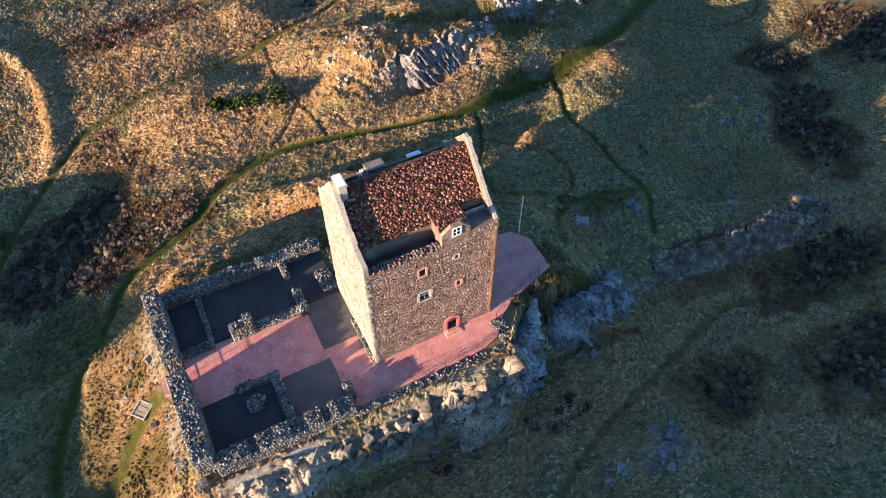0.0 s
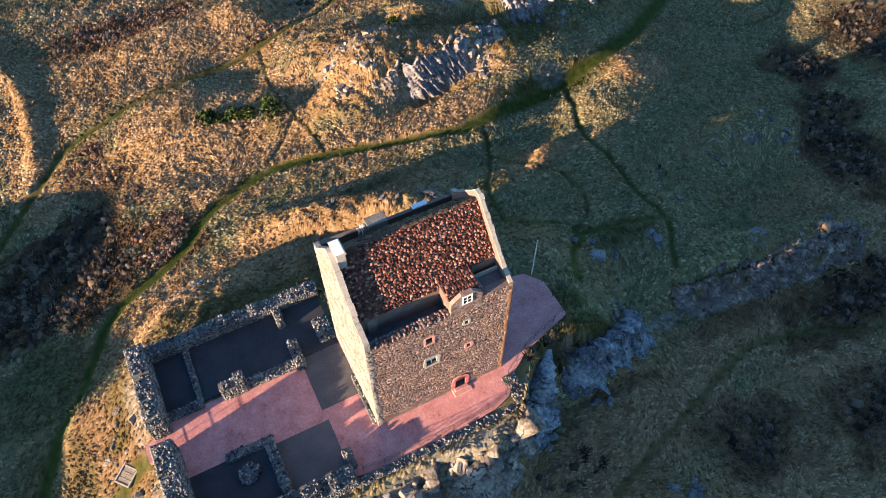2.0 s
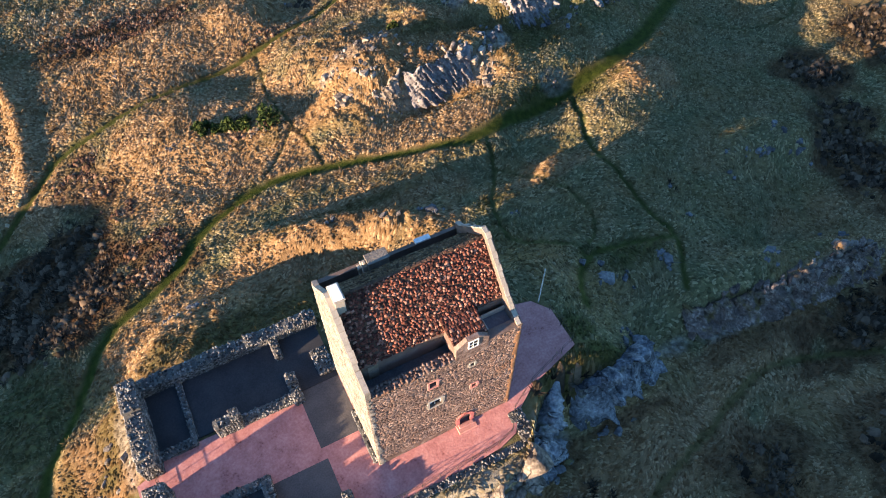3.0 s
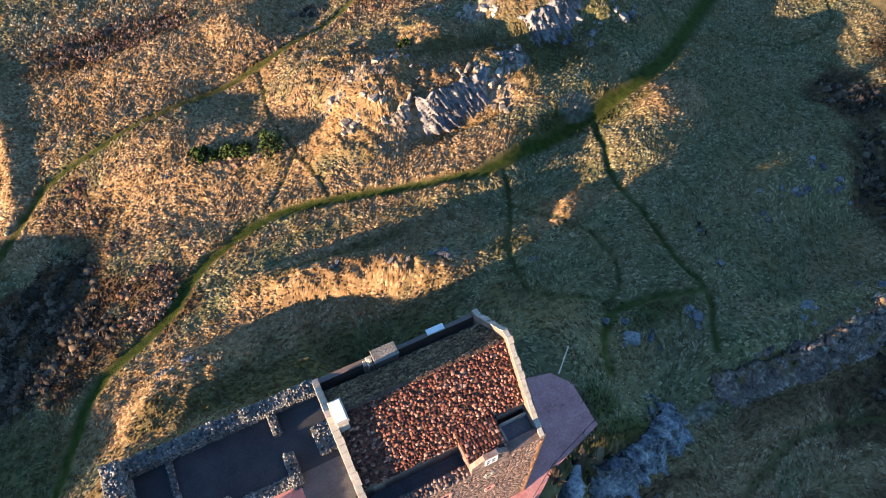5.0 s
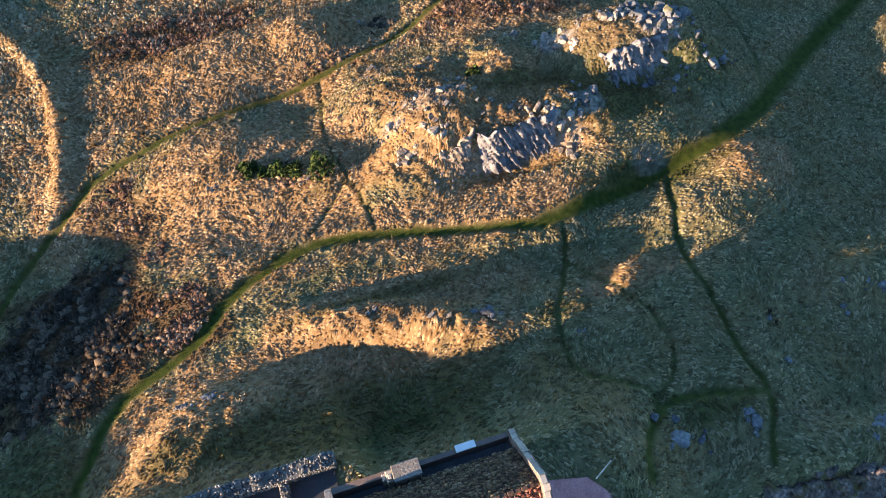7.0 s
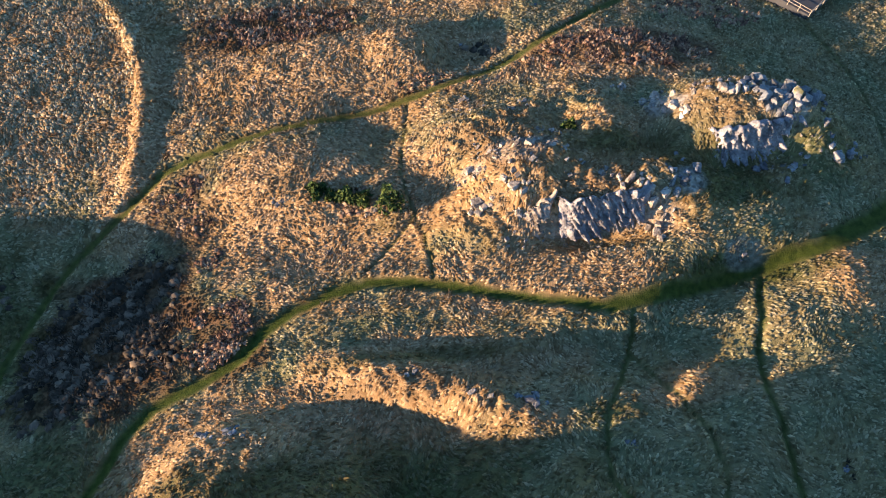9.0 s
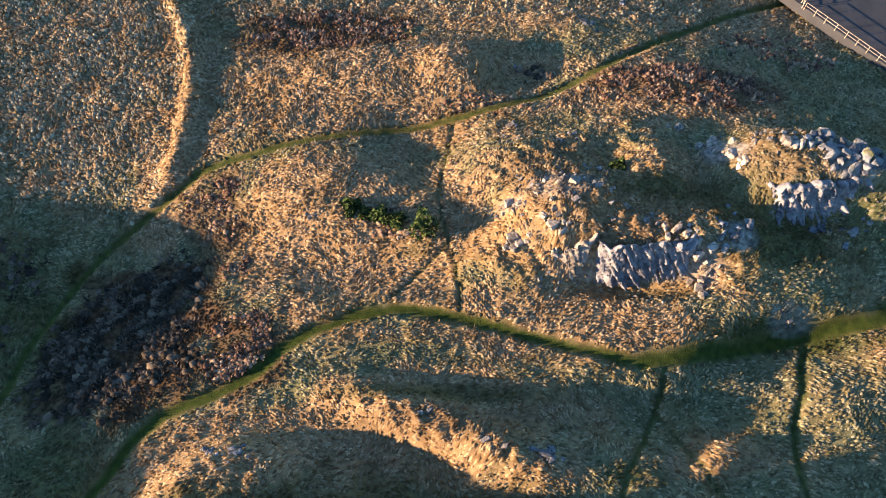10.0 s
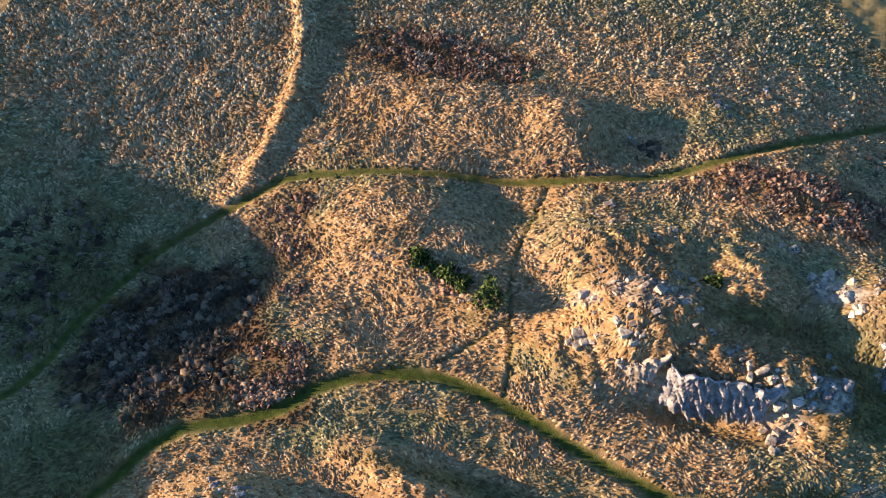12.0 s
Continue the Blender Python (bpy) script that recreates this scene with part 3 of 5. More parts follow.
def covers(x, y):
    wob = lumps(x, y, 6, 5) * 0.35
    path = path_cover(x + lumps(x, y, 3, 8) * 0.25, y + lumps(x, y, 3, 9) * 0.25)

    def blend(zones, soft):
        out = np.zeros_like(x)
        for cx, cy, rx, ry, k in zones:
            r = np.hypot((x - cx) / rx, (y - cy) / ry) + wob
            out = np.maximum(out, k * np.clip((1.15 - r) / soft, 0, 1))
        return out
    straw = np.clip(blend(STRAW_AND_SUNLIT, 0.5) + 0.22 + 0.25 * lumps(x, y, 9, 11), 0, 1)
    litter, bare = blend(LITTER_AND_SHADE, 0.35), blend(BARE, 0.4)
    path = np.maximum(path, blend(MOSS_AND_SHADE, 0.6))
    return path, straw, litter, bare


def rise(x, y):
    """The finished ground: land, humps, banks and sunk paths."""
    z = land(x, y)
    flat = np.clip((hill(x, y) - 0.97) / 0.03, 0, 1)
    path = path_cover(x, y)
    rough = (1 - path) * (1 - flat)
    z = z + rough * (0.16 * lumps(x, y, 5.5, 2) + 0.10 * lumps(x, y, 1.9, 3) + 0.05 * lumps(x, y, 1.0, 4)) - 0.32 * path
    broken = sum(bump(x, y, *b) for *b, k in KNOLLS + NORTH_BANKS[:3])
    z = z + rough * np.clip(broken, 0, 1) * (0.26 * lumps(x, y, 2.6, 51) + 0.15 * lumps(x, y, 1.35, 52))
    z = z + 1.0 * np.exp(-((x + 15.4 + 0.0135 * np.clip(y - 101, -20, 40) ** 2) / 1.3) ** 2) * np.clip((y - 88) / 5, 0, 1) * np.clip((150 - y) / 10, 0, 1)
    return z


# ---- ground ----
def spread_axis(lo, hi, step, far):
    core = np.arange(lo, hi + step / 2, step)
    out, d = [], step
    a = hi
    while a < far:
        d *= 1.22
        a += d
        out.append(a)
    out = np.array(out)
    return np.concatenate([(lo - (out - hi))[::-1], core, out])


gx, gy = spread_axis(-62, 112, 0.42, 2400), spread_axis(-8, 150, 0.42, 2400)
GX, GY = np.meshgrid(gx, gy)
GZ = rise(GX.ravel(), GY.ravel())
nx, ny = len(gx), len(gy)
idx = np.arange(nx * ny).reshape(ny, nx)
quads = np.stack([idx[:-1, :-1], idx[:-1, 1:], idx[1:, 1:], idx[1:, :-1]], -1).reshape(-1, 4)
me = arrays("ground", np.stack([GX.ravel(), GY.ravel(), GZ], -1), quads, 4)
cov = me.color_attributes.new("cover", "FLOAT_COLOR", "POINT")
cov.data.foreach_set("color", np.stack(covers(GX.ravel(), GY.ravel()), -1).astype(np.float32).ravel())
me.polygons.foreach_set("use_smooth", np.ones(len(quads), bool))
ground = tagged(part("ground", me, turf), "rough moorland turf of straw and green grass with worn paths", "ground", kind="structure")


def clumps(name, xs, ys, size, blades, mat, lean=0.5, wide=0.30, cover=None, lift=0.0):
    """Tufts of flat blades fanning from one root, all in one mesh."""
    n = len(xs)
    zs = rise(xs, ys) - 0.04 + lift
    a = rng.uniform(0, 2 * math.pi, (n, blades))
    ln = size[:, None] * rng.uniform(0.65, 1.25, (n, blades))
    up = rng.uniform(0.45, 1.0, (n, blades))
    out = lean * rng.uniform(0.5, 1.4, (n, blades))
    root = np.stack([xs, ys, zs], -1)[:, None]
    off = np.stack([np.cos(a), np.sin(a), 0 * a], -1)
    side = np.stack([-np.sin(a), np.cos(a), 0 * a], -1)
    w = (wide * ln)[..., None]
    base = root + off * (0.22 * size[:, None, None])
    tip = base + off * (out * ln)[..., None] + np.array([0, 0, 1.0]) * (up * ln)[..., None]
    v = np.stack([base - side * w, base + side * w, tip + side * w * rng.uniform(-0.9, 0.9, (n, blades, 1))], 2).reshape(-1, 3)
    # blades of a tuft share their root, so that each tuft is one island
    v = v.reshape(n, blades, 3, 3)
    core = root[:, 0] + np.stack([0 * xs, 0 * xs, 0.45 * size], -1)
    verts = np.concatenate([v.reshape(n, blades * 3, 3), core[:, None]], 1)
    k = blades * 3 + 1
    f = np.array([(3 * b, 3 * b + 1, 3 * b + 2) for b in range(blades)] + [(3 * b, k - 1, 3 * b + 1) for b in range(blades)])
    faces = (f[None] + k * np.arange(n)[:, None, None]).reshape(-1, 3)
    mesh = arrays(name, verts.reshape(-1, 3), faces, 3)
    if cover is not None:
        c = mesh.color_attributes.new("cover", "FLOAT_COLOR", "POINT")
        c.data.foreach_set("color", np.repeat(np.stack(cover, -1), k, 0).astype(np.float32).ravel())
    return part(name, mesh, mat)


def on_top(x, y):
    court_side = (x > -8.6) & (x < 9.4) & (y > 27.2) & (y < 46.9)
    tower_side = (x >= 9.4) & (x < 29.1) & (y > 27.2 + np.clip(x - 20.3, 0, 9) * 0.95) & (y < 40.6 - np.clip(x - 21, 0, 9) * 0.22)
    return court_side | tower_side


def hummocks(name, xs, ys, r, h, mat, cover, long=1.6, broad=0.7):
    """Low leaning humps of grass, one island each."""
    n, k = len(xs), 5
    a = np.arange(k) * 2 * math.pi / k + rng.uniform(0, 6, (n, 1))
    q = r[:, None] * rng.uniform(0.85, 1.15, (n, k))
    tw = (1.8 * lumps(xs, ys, 11, 41) + rng.normal(0, 0.4, n))[:, None]
    u, v = long * q * np.cos(a), broad * q * np.sin(a)
    bx, by = xs[:, None] + u * np.cos(tw) - v * np.sin(tw), ys[:, None] + u * np.sin(tw) + v * np.cos(tw)
    z = rise(xs, ys)
    gx_ = (rise(xs + 0.3, ys) - z) / 0.3
    gy_ = (rise(xs, ys + 0.3) - z) / 0.3
    bz = z[:, None] + gx_[:, None] * (bx - xs[:, None]) + gy_[:, None] * (by - ys[:, None]) - 0.05
    lx, ly = rng.normal(0, 0.22, n) * r, rng.normal(0, 0.22, n) * r
    apex = np.stack([xs + lx, ys + ly, z + h], -1)
    verts = np.concatenate([np.stack([bx, by, bz], -1), apex[:, None]], 1)
    f = np.array([(i, (i + 1) % k, k) for i in range(k)])
    faces = (f[None] + (k + 1) * np.arange(n)[:, None, None]).reshape(-1, 3)
    mesh = arrays(name, verts.reshape(-1, 3), faces, 3)
    c = mesh.color_attributes.new("cover", "FLOAT_COLOR", "POINT")
    c.data.foreach_set("color", np.repeat(np.stack(cover, -1), k + 1, 0).astype(np.float32).ravel())
    mesh.polygons.foreach_set("use_smooth", np.ones(len(faces), bool))
    return part(name, mesh, mat)


count = 300000
xs, ys = rng.uniform(-58, 108, count), rng.uniform(-4, 146, count)
c = covers(xs, ys)
keep = (path_cover(xs, ys) < 0.45 + rng.uniform(-0.2, 0.2, count)) & (c[3] < rng.uniform(0.3, 0.9, count)) & ~on_top(xs, ys)
keep &= ~((xs > 50) & (ys > 112.0 + np.where(xs < 77, 1.25 * (77 - xs), 0.79 * (xs - 77))))
xs, ys, c = xs[keep], ys[keep], tuple(a[keep] for a in c)
size = rng.uniform(0.12, 0.26, len(xs)) * (1 + 0.3 * bump(xs, ys, -35, 108, 40, 26))
tagged(hummocks("hummocky_grass", xs, ys, size, size * rng.uniform(0.55, 1.25, len(xs)), tussock_mat, c), "low hummocks of straw and grey-green moorland grass", "grass", kind="stuff")
n = 12000
tx, ty = rng.uniform(-58, -17.5, n), rng.uniform(86, 146, n)
far = 3200
tx, ty = np.concatenate([tx, rng.uniform(-12, 54, far)]), np.concatenate([ty, rng.uniform(119, 142, far)])
wild = (lumps(tx, ty, 6, 31) > -0.25) & (path_cover(tx, ty) < 0.2) & (ty > 91 - 0.35 * (tx + 30) * (tx < -17) + rng.uniform(-3, 5, len(tx)))
tx, ty = tx[wild], ty[wild]
size = rng.uniform(0.17, 0.34, len(tx))
full = np.ones(len(tx))
tagged(hummocks("tuft_grass", tx, ty, size, size * rng.uniform(1.0, 1.6, len(tx)), tuft_mat, (0 * full, full, 0 * full, 0 * full), 1.2, 1.0), "pale woolly tufts of purple moor grass", "grass", kind="stuff")
pick = (rng.uniform(0, 1, len(xs)) < 0.03) & (c[2] < 0.3)
xs, ys, c = xs[pick], ys[pick], tuple(a[pick] for a in c)
size = rng.uniform(0.25, 0.5, len(xs)) * (1 + 0.5 * bump(xs, ys, -35, 108, 40, 26))
tagged(clumps("tussock_grass", xs, ys, size, 6, tussock_mat, cover=c, lean=0.8), "straw and green tussocks of rough moorland grass", "grass", kind="stuff")


def scatter(zones, n):
    w = np.array([z[2] * z[3] * z[4] for z in zones])
    pick = rng.choice(len(zones), n, p=w / w.sum())
    z = np.array(zones)[pick]
    r, a = np.sqrt(rng.uniform(0, 1, n)) * rng.uniform(0.7, 1.1, n), rng.uniform(0, 2 * math.pi, n)
    return z[:, 0] + z[:, 2] * r * np.cos(a), z[:, 1] + z[:, 3] * r * np.sin(a)


BRACKEN = [(-3.3, 69.1, 4.2, 4.4, 1.0), (1, 116.2, 11.5, 4.3, 0.9), (-9.7, 87.7, 3.6, 5, 0.6), (-6.1, 81.2, 2.5, 4, 0.4), (47, 104.2, 12.5, 3.8, 0.9), (12, 83.4, 4, 2, 0.3), (22, 101.6, 8, 2, 0.3), (62.1, 113.2, 8, 4, 0.5)]
xs, ys = scatter(BRACKEN, 4200)
keep = (path_cover(xs, ys) < 0.3) & (lumps(xs, ys, 4, 21) > -0.1)
xs, ys = xs[keep], ys[keep]
n = len(xs) // 2
size = rng.uniform(0.2, 0.42, n)
tagged(hummocks("bracken_litter", xs[:n], ys[:n], size, size * rng.uniform(0.8, 1.5, n), bracken_mat, tuple(np.zeros((4, n))), 1.2, 1.0), "matted heaps of dead brown bracken", "bracken", kind="stuff")
xs, ys = xs[n:], ys[n:]
tagged(clumps("bracken", xs, ys, rng.uniform(0.25, 0.55, len(xs)), 9, bracken_mat, lean=1.0, wide=0.3), "dead red-brown bracken fronds in drifts", "bracken", kind="stuff")
SCRUB = [(26.2, 31, 3, 0.9, 0.25), (-16.8, 70.1, 9, 8.5, 1.0), (-12.8, 77.2, 5, 4.5, 0.6), (-35.7, 78.3, 7, 7, 0.25), (90.8, 60.2, 4, 5, 0.8), (82, 43.5, 4.5, 6.5, 0.8), (107.3, 59.1, 8, 10, 0.7), (42.6, 17.5, 3.5, 3, 0.6), (68, 26, 8, 3.6, 0.7), (86.6, 50.1, 4, 4, 0.6), (61.1, 13, 8, 5, 0.6), (24.5, 22.5, 4, 2, 0.15), (12.5, 22.5, 3.5, 1.5, 0.2), (28, 107.4, 3, 2.2, 0.3), (54.9, 48.9, 2.2, 1.2, 0.15), (-21, 66, 5, 5, 0.6), (-33, 69, 5, 5, 0.3)]
xs, ys = scatter(SCRUB, 4200)
keep = (path_cover(xs, ys) < 0.3) & (lumps(xs, ys, 5, 22) > -0.35)
xs, ys = xs[keep], ys[keep]
n = len(xs) // 3
size = rng.uniform(0.3, 0.7, n)
tagged(hummocks("heather", xs[:n], ys[:n], size, size * rng.uniform(0.7, 1.3, n), scrub_mat, tuple(np.zeros((4, n))), 1.2, 1.0), "dark rounded cushions of heather", "heather", kind="stuff")
xs, ys = xs[n:], ys[n:]
tagged(clumps("heather_scrub", xs, ys, rng.uniform(0.35, 0.8, len(xs)), 10, scrub_mat, lean=0.7, wide=0.16), "dark leggy heather and bramble scrub", "scrub", kind="stuff")


# ---- rocks ----
def rock_mesh(seed, sharp=0.5, mat=None):
    r = np.random.default_rng(seed)
    bm = bmesh.new()
    for _ in range(26):
        p = r.uniform(-1, 1, 3)
        p = np.sign(p) * np.abs(p) ** (1 - sharp)
        p /= max(1.0, np.abs(p).max())
        bm.verts.new(p * r.uniform(0.82, 1.0, 3))
    hull = bmesh.ops.convex_hull(bm, input=bm.verts[:])
    bmesh.ops.delete(bm, geom=[g for g in hull["geom_interior"] if isinstance(g, bmesh.types.BMVert)], context="VERTS")
    bmesh.ops.bevel(bm, geom=bm.edges[:], offset=0.07, segments=1, affect="EDGES")
    mesh = bpy.data.meshes.new("rock")
    bm.to_mesh(mesh)
    bm.free()
    mesh.materials.append(mat or crag_rock)
    return mesh


ROCKS = [rock_mesh(100 + i, 0.12 + 0.03 * i) for i in range(14)]
BLUE_ROCKS = [rock_mesh(200 + i, 0.2 + 0.03 * i, mat=boulder_rock) for i in range(10)]


def crag(label, zones, count, lo, hi, strike, tall=1.0, flat=0.7, sink=0.62, shapes=ROCKS, level=None):
    """Blocks of one outcrop, jointed along one strike, bedded in the slope."""
    cx, cy = zones[0][0], zones[0][1]
    thing = tagged(empty("rock_outcrop", (cx, cy, ground_z(cx, cy))), label, "rock outcrop")
    placed = []
    xs, ys = scatter(zones, count * 4)
    for x, y in zip(xs, ys):
        s = 0.72 * rng.uniform(lo, hi)
        if any(math.hypot(x - a, y - b) < 0.5 * (s + q) for a, b, q in placed) or (level is None and on_top(np.array(x), np.array(y))):
            continue
        placed.append((x, y, s))
        ob = new("rock", shapes[int(rng.integers(len(shapes)))])
        ob.parent = thing
        ob.matrix_parent_inverse = Matrix.Translation(-thing.location)
        h = s * tall * rng.uniform(0.7, 1.2)
        ob.matrix_basis = pose(x, y, (ground_z(x, y) if level is None else level(x, y) + rng.uniform(-0.5, 0.3)) + h * (0.5 - sink) * 0.6, rng.uniform(-26, 26), rng.uniform(-26, 26), strike + rng.uniform(-35, 35)) @ Matrix.Diagonal((s * rng.uniform(0.8, 1.3), s * flat * rng.uniform(0.8, 1.2), h, 1))
        if len(placed) >= count:
            break
    return thing


def cliff(label, line, foot, top, batter, seed, cell=1.1, tall=1.7, depth=0.55, lean=0.0, cap=2.0, mat=None):
    """A broken rock face along a line (uphill on its left): facets of jointed blocks, stepped in and out."""
    r = np.random.default_rng(seed)
    pts = curve(line, 0.16)
    n = len(pts)
    s = np.concatenate([[0], np.cumsum(np.hypot(*np.diff(pts, axis=0).T))])
    tang = np.gradient(pts, axis=0)
    for _ in range(12):
        tang[1:-1] = (tang[:-2] + tang[1:-1] + tang[2:]) / 3
    tang /= np.hypot(*tang.T)[:, None]
    out = np.stack([tang[:, 1], -tang[:, 0]], -1)
    ft = np.interp(s / s[-1], np.linspace(0, 1, len(foot)), foot)
    tp = np.interp(s / s[-1], np.linspace(0, 1, len(top)), top) + 0.25 * np.sin(s * 1.7 + seed) + 0.2 * np.sin(s * 4.1)
    rows = max(16, int((max(top) - min(foot)) / 0.16))
    v = np.linspace(-0.06, 1, rows)
    inner = np.linspace(0.05, 1, 12)
    V = np.concatenate([v, np.ones(12)])
    IN = np.concatenate([np.zeros(rows), inner])
    S, VV = np.meshgrid(s, V)
    Z = ft[None] + (tp - ft)[None] * VV
    off = batter * (1 - VV) ** 1.3 - (IN * cap)[:, None]
    span = max(top) - min(foot)

    def facets(w, h, amp, tilt):
        k = max(6, int(s[-1] / w * (span / h + 2) * 1.3))
        cs, cz = r.uniform(0, s[-1], k), r.uniform(min(foot) - 0.5, max(top) + 2.0, k)
        o, gs, gz = r.uniform(-amp, amp, k), r.normal(0, tilt, k), r.normal(0, tilt, k)
        sk = S + lean * Z
        zz = Z + 1.3 * IN[:, None] * cap
        d = ((sk[..., None] - cs) / w) ** 2 + ((zz[..., None] - cz) / h) ** 2
        i = d.argmin(-1)
        return o[i] + gs[i] * (sk - cs[i]) + gz[i] * (zz - cz[i])
    D = facets(cell, tall, depth, 0.22) + facets(cell * 2.8, tall * 1.4, depth * 0.8, 0.08) + facets(cell * 0.38, tall * 0.45, depth * 0.22, 0.2) + r.normal(0, 0.012, S.shape)
    ends = np.clip(np.minimum(s, s[-1] - s) / 1.2, 0, 1)
    D, off = D * (0.25 + 0.75 * ends), off - (1 - ends) * 0.9
    push = np.where(IN[:, None] > 0, 0.25, 1.0) * D
    Z = Z + np.where(IN[:, None] > 0, D * 0.55 - 1.1 * (IN[:, None] ** 2), 0.12 * D)
    X = pts[None, :, 0] + out[None, :, 0] * (off + push)
    Y = pts[None, :, 1] + out[None, :, 1] * (off + push)
    idx = np.arange(X.size).reshape(X.shape)
    q = np.stack([idx[:-1, :-1], idx[:-1, 1:], idx[1:, 1:], idx[1:, :-1]], -1).reshape(-1, 4)
    thing = tagged(empty("rock_cliff", (*pts[n // 2], float(ft[n // 2]))), label, "cliff")
    part("rock_face", arrays("rock_face", np.stack([X, Y, Z], -1).reshape(-1, 3), q, 4), mat or crag_rock, thing)
    return thing


CREAM_ROCKS = [rock_mesh(250 + i, 0.25 + 0.04 * i, mat=sunlit_cream_rock) for i in range(8)]


def boulders(label, spots, strike, shapes=ROCKS, tall=0.85, sink=0.56, lift=None):
    """Named blocks of one outcrop: place and half-size of each, all jointed along one strike."""
    cx, cy = spots[0][0], spots[0][1]
    thing = tagged(empty("rock_outcrop", (cx, cy, ground_z(cx, cy))), label, "rock outcrop")
    chips = [(x + rng.normal(0, 0.9 * q), y + rng.normal(0, 0.9 * q), q * rng.uniform(0.3, 0.55)) for x, y, q in spots for _ in range(3)]
    for x, y, size in [(x, y, 0.74 * q) for x, y, q in spots] + chips:
        ob = new("rock", shapes[int(rng.integers(len(shapes)))])
        ob.parent = thing
        ob.matrix_parent_inverse = Matrix.Translation(-thing.location)
        h = size * tall * rng.uniform(0.8, 1.2)
        z = ground_z(x, y) if lift is None else lift
        ob.matrix_basis = pose(x, y, z + h * (1 - 2 * sink), rng.uniform(-14, 14), rng.uniform(-14, 14), strike + rng.uniform(-25, 25)) @ Matrix.Diagonal((size * rng.uniform(0.95, 1.25), size * rng.uniform(0.65, 0.95), h, 1))
    return thing


# the tower's crag
cliff("pale sunlit crag of jointed rock below the terrace", [(12.6, 26.9), (13.4, 26.2), (14.6, 25.5), (16.6, 25.1), (18.6, 25.3), (20.4, 26.2), (21.4, 27.2)], [3.0, 2.6, 2.4, 2.4, 2.6], [8.6, 9.0, 9.2, 9.4, 9.6], 1.0, 31, 1.9, 1.5, 0.85, 0.3, 1.2, sunlit_cream_rock)
cliff("broken grey ledges of rock below the terrace wall", [(4.6, 26.9), (7, 26.6), (9, 26.8), (11, 26.5), (12.8, 26.8)], [5.4, 4.4, 3.6, 3.0], [8.4, 7.8, 8.0, 8.4], 1.3, 39, 1.4, 1.1, 0.75, 0.3, 0.9)
cliff("cliff of jointed rock under the terrace's corner, in shade-blue grey", [(20.4, 26.2), (22.0, 26.9), (23.4, 27.9), (24.6, 29.2), (25.6, 30.4), (26.6, 30.8)], [1.2, 0.4, 0.2, 0.6, 1.4], [9.4, 9.0, 8.3, 8.0, 8.2], 1.4, 32, 1.1, 2.2, 0.65, 0.25, 1.6, shade_blue_rock)
cliff("grey whaleback spur of rock running out from the tower", [(27.2, 30.2), (29, 29.9), (31.5, 29.8), (34, 30.1), (36.2, 30.9), (38.2, 31.6), (39.2, 32.6)], [1.0, 0.5, 0.3, 0.2, 0.2, 0.8], [7.2, 7.4, 7.1, 6.4, 5.2, 3.6], 1.6, 33, 1.7, 5.0, 0.24, 0.3, 1.7, shade_blue_rock)
cliff("low broken rocks under the ruined south wall", [(-7.6, 27.5), (-4, 26.9), (0, 26.6), (3.2, 26.7), (5.0, 26.8)], [6.0, 6.0, 5.6, 5.0], [8.3, 8.5, 8.6, 8.4], 1.6, 34, 1.3, 0.8, 0.6, 0.0, 0.8, sunlit_cream_rock)
boulders("bold cream blocks standing out of the tower's crag", [(15.2, 24.9, 1.25), (16.8, 24.5, 1.0), (13.4, 25.9, 0.8), (18.4, 24.7, 1.1), (19.8, 25.3, 0.9), (11.4, 25.6, 0.8), (9.3, 25.8, 0.9)], 12, CREAM_ROCKS, tall=1.1, sink=0.4, lift=6.9)
boulders("tumbled blocks on the slope under the south wall", [(7.6, 25.4, 0.7), (6.4, 25.9, 0.6), (4.6, 25.6, 0.8), (3.0, 25.4, 0.7), (8.8, 24.9, 0.6), (1.2, 25.6, 0.6)], 20, tall=0.8, lift=5.6)
boulders("flat sunlit slabs below the court's corner", [(-6.6, 26.2, 1.0), (-4.8, 25.6, 1.1), (-3.0, 25.7, 0.9), (-8.2, 27.4, 0.8), (-9.4, 30.2, 0.7), (-1.4, 25.9, 0.8)], 30, CREAM_ROCKS, tall=0.5, sink=0.3)
crag("bold jointed blocks along the lip of the tower's crag", [(10.5, 26.2, 3, 0.8, 0.6), (1, 26.4, 7, 0.6, 1.2)], 24, 0.4, 1.1, 15, 0.9, 0.75, 0.6, level=lambda x, y: 5.6 + 2.4 * min(max((y - 24.8) / 1.9, 0), 1))
crag("fallen blocks at the foot of the tower's crag", [(14, 24, 8, 0.9, 1), (25, 26, 3, 1.0, 0.6), (32, 27, 5, 0.6, 0.6)], 26, 0.3, 0.8, 20, 0.8, shapes=BLUE_ROCKS)
boulders("blue-grey blocks at the tip of the whaleback spur", [(37.6, 33.0, 0.9), (38.9, 33.4, 0.7), (36.2, 33.4, 0.8), (39.4, 31.6, 0.7), (30.5, 27.4, 0.5)], 30, BLUE_ROCKS)

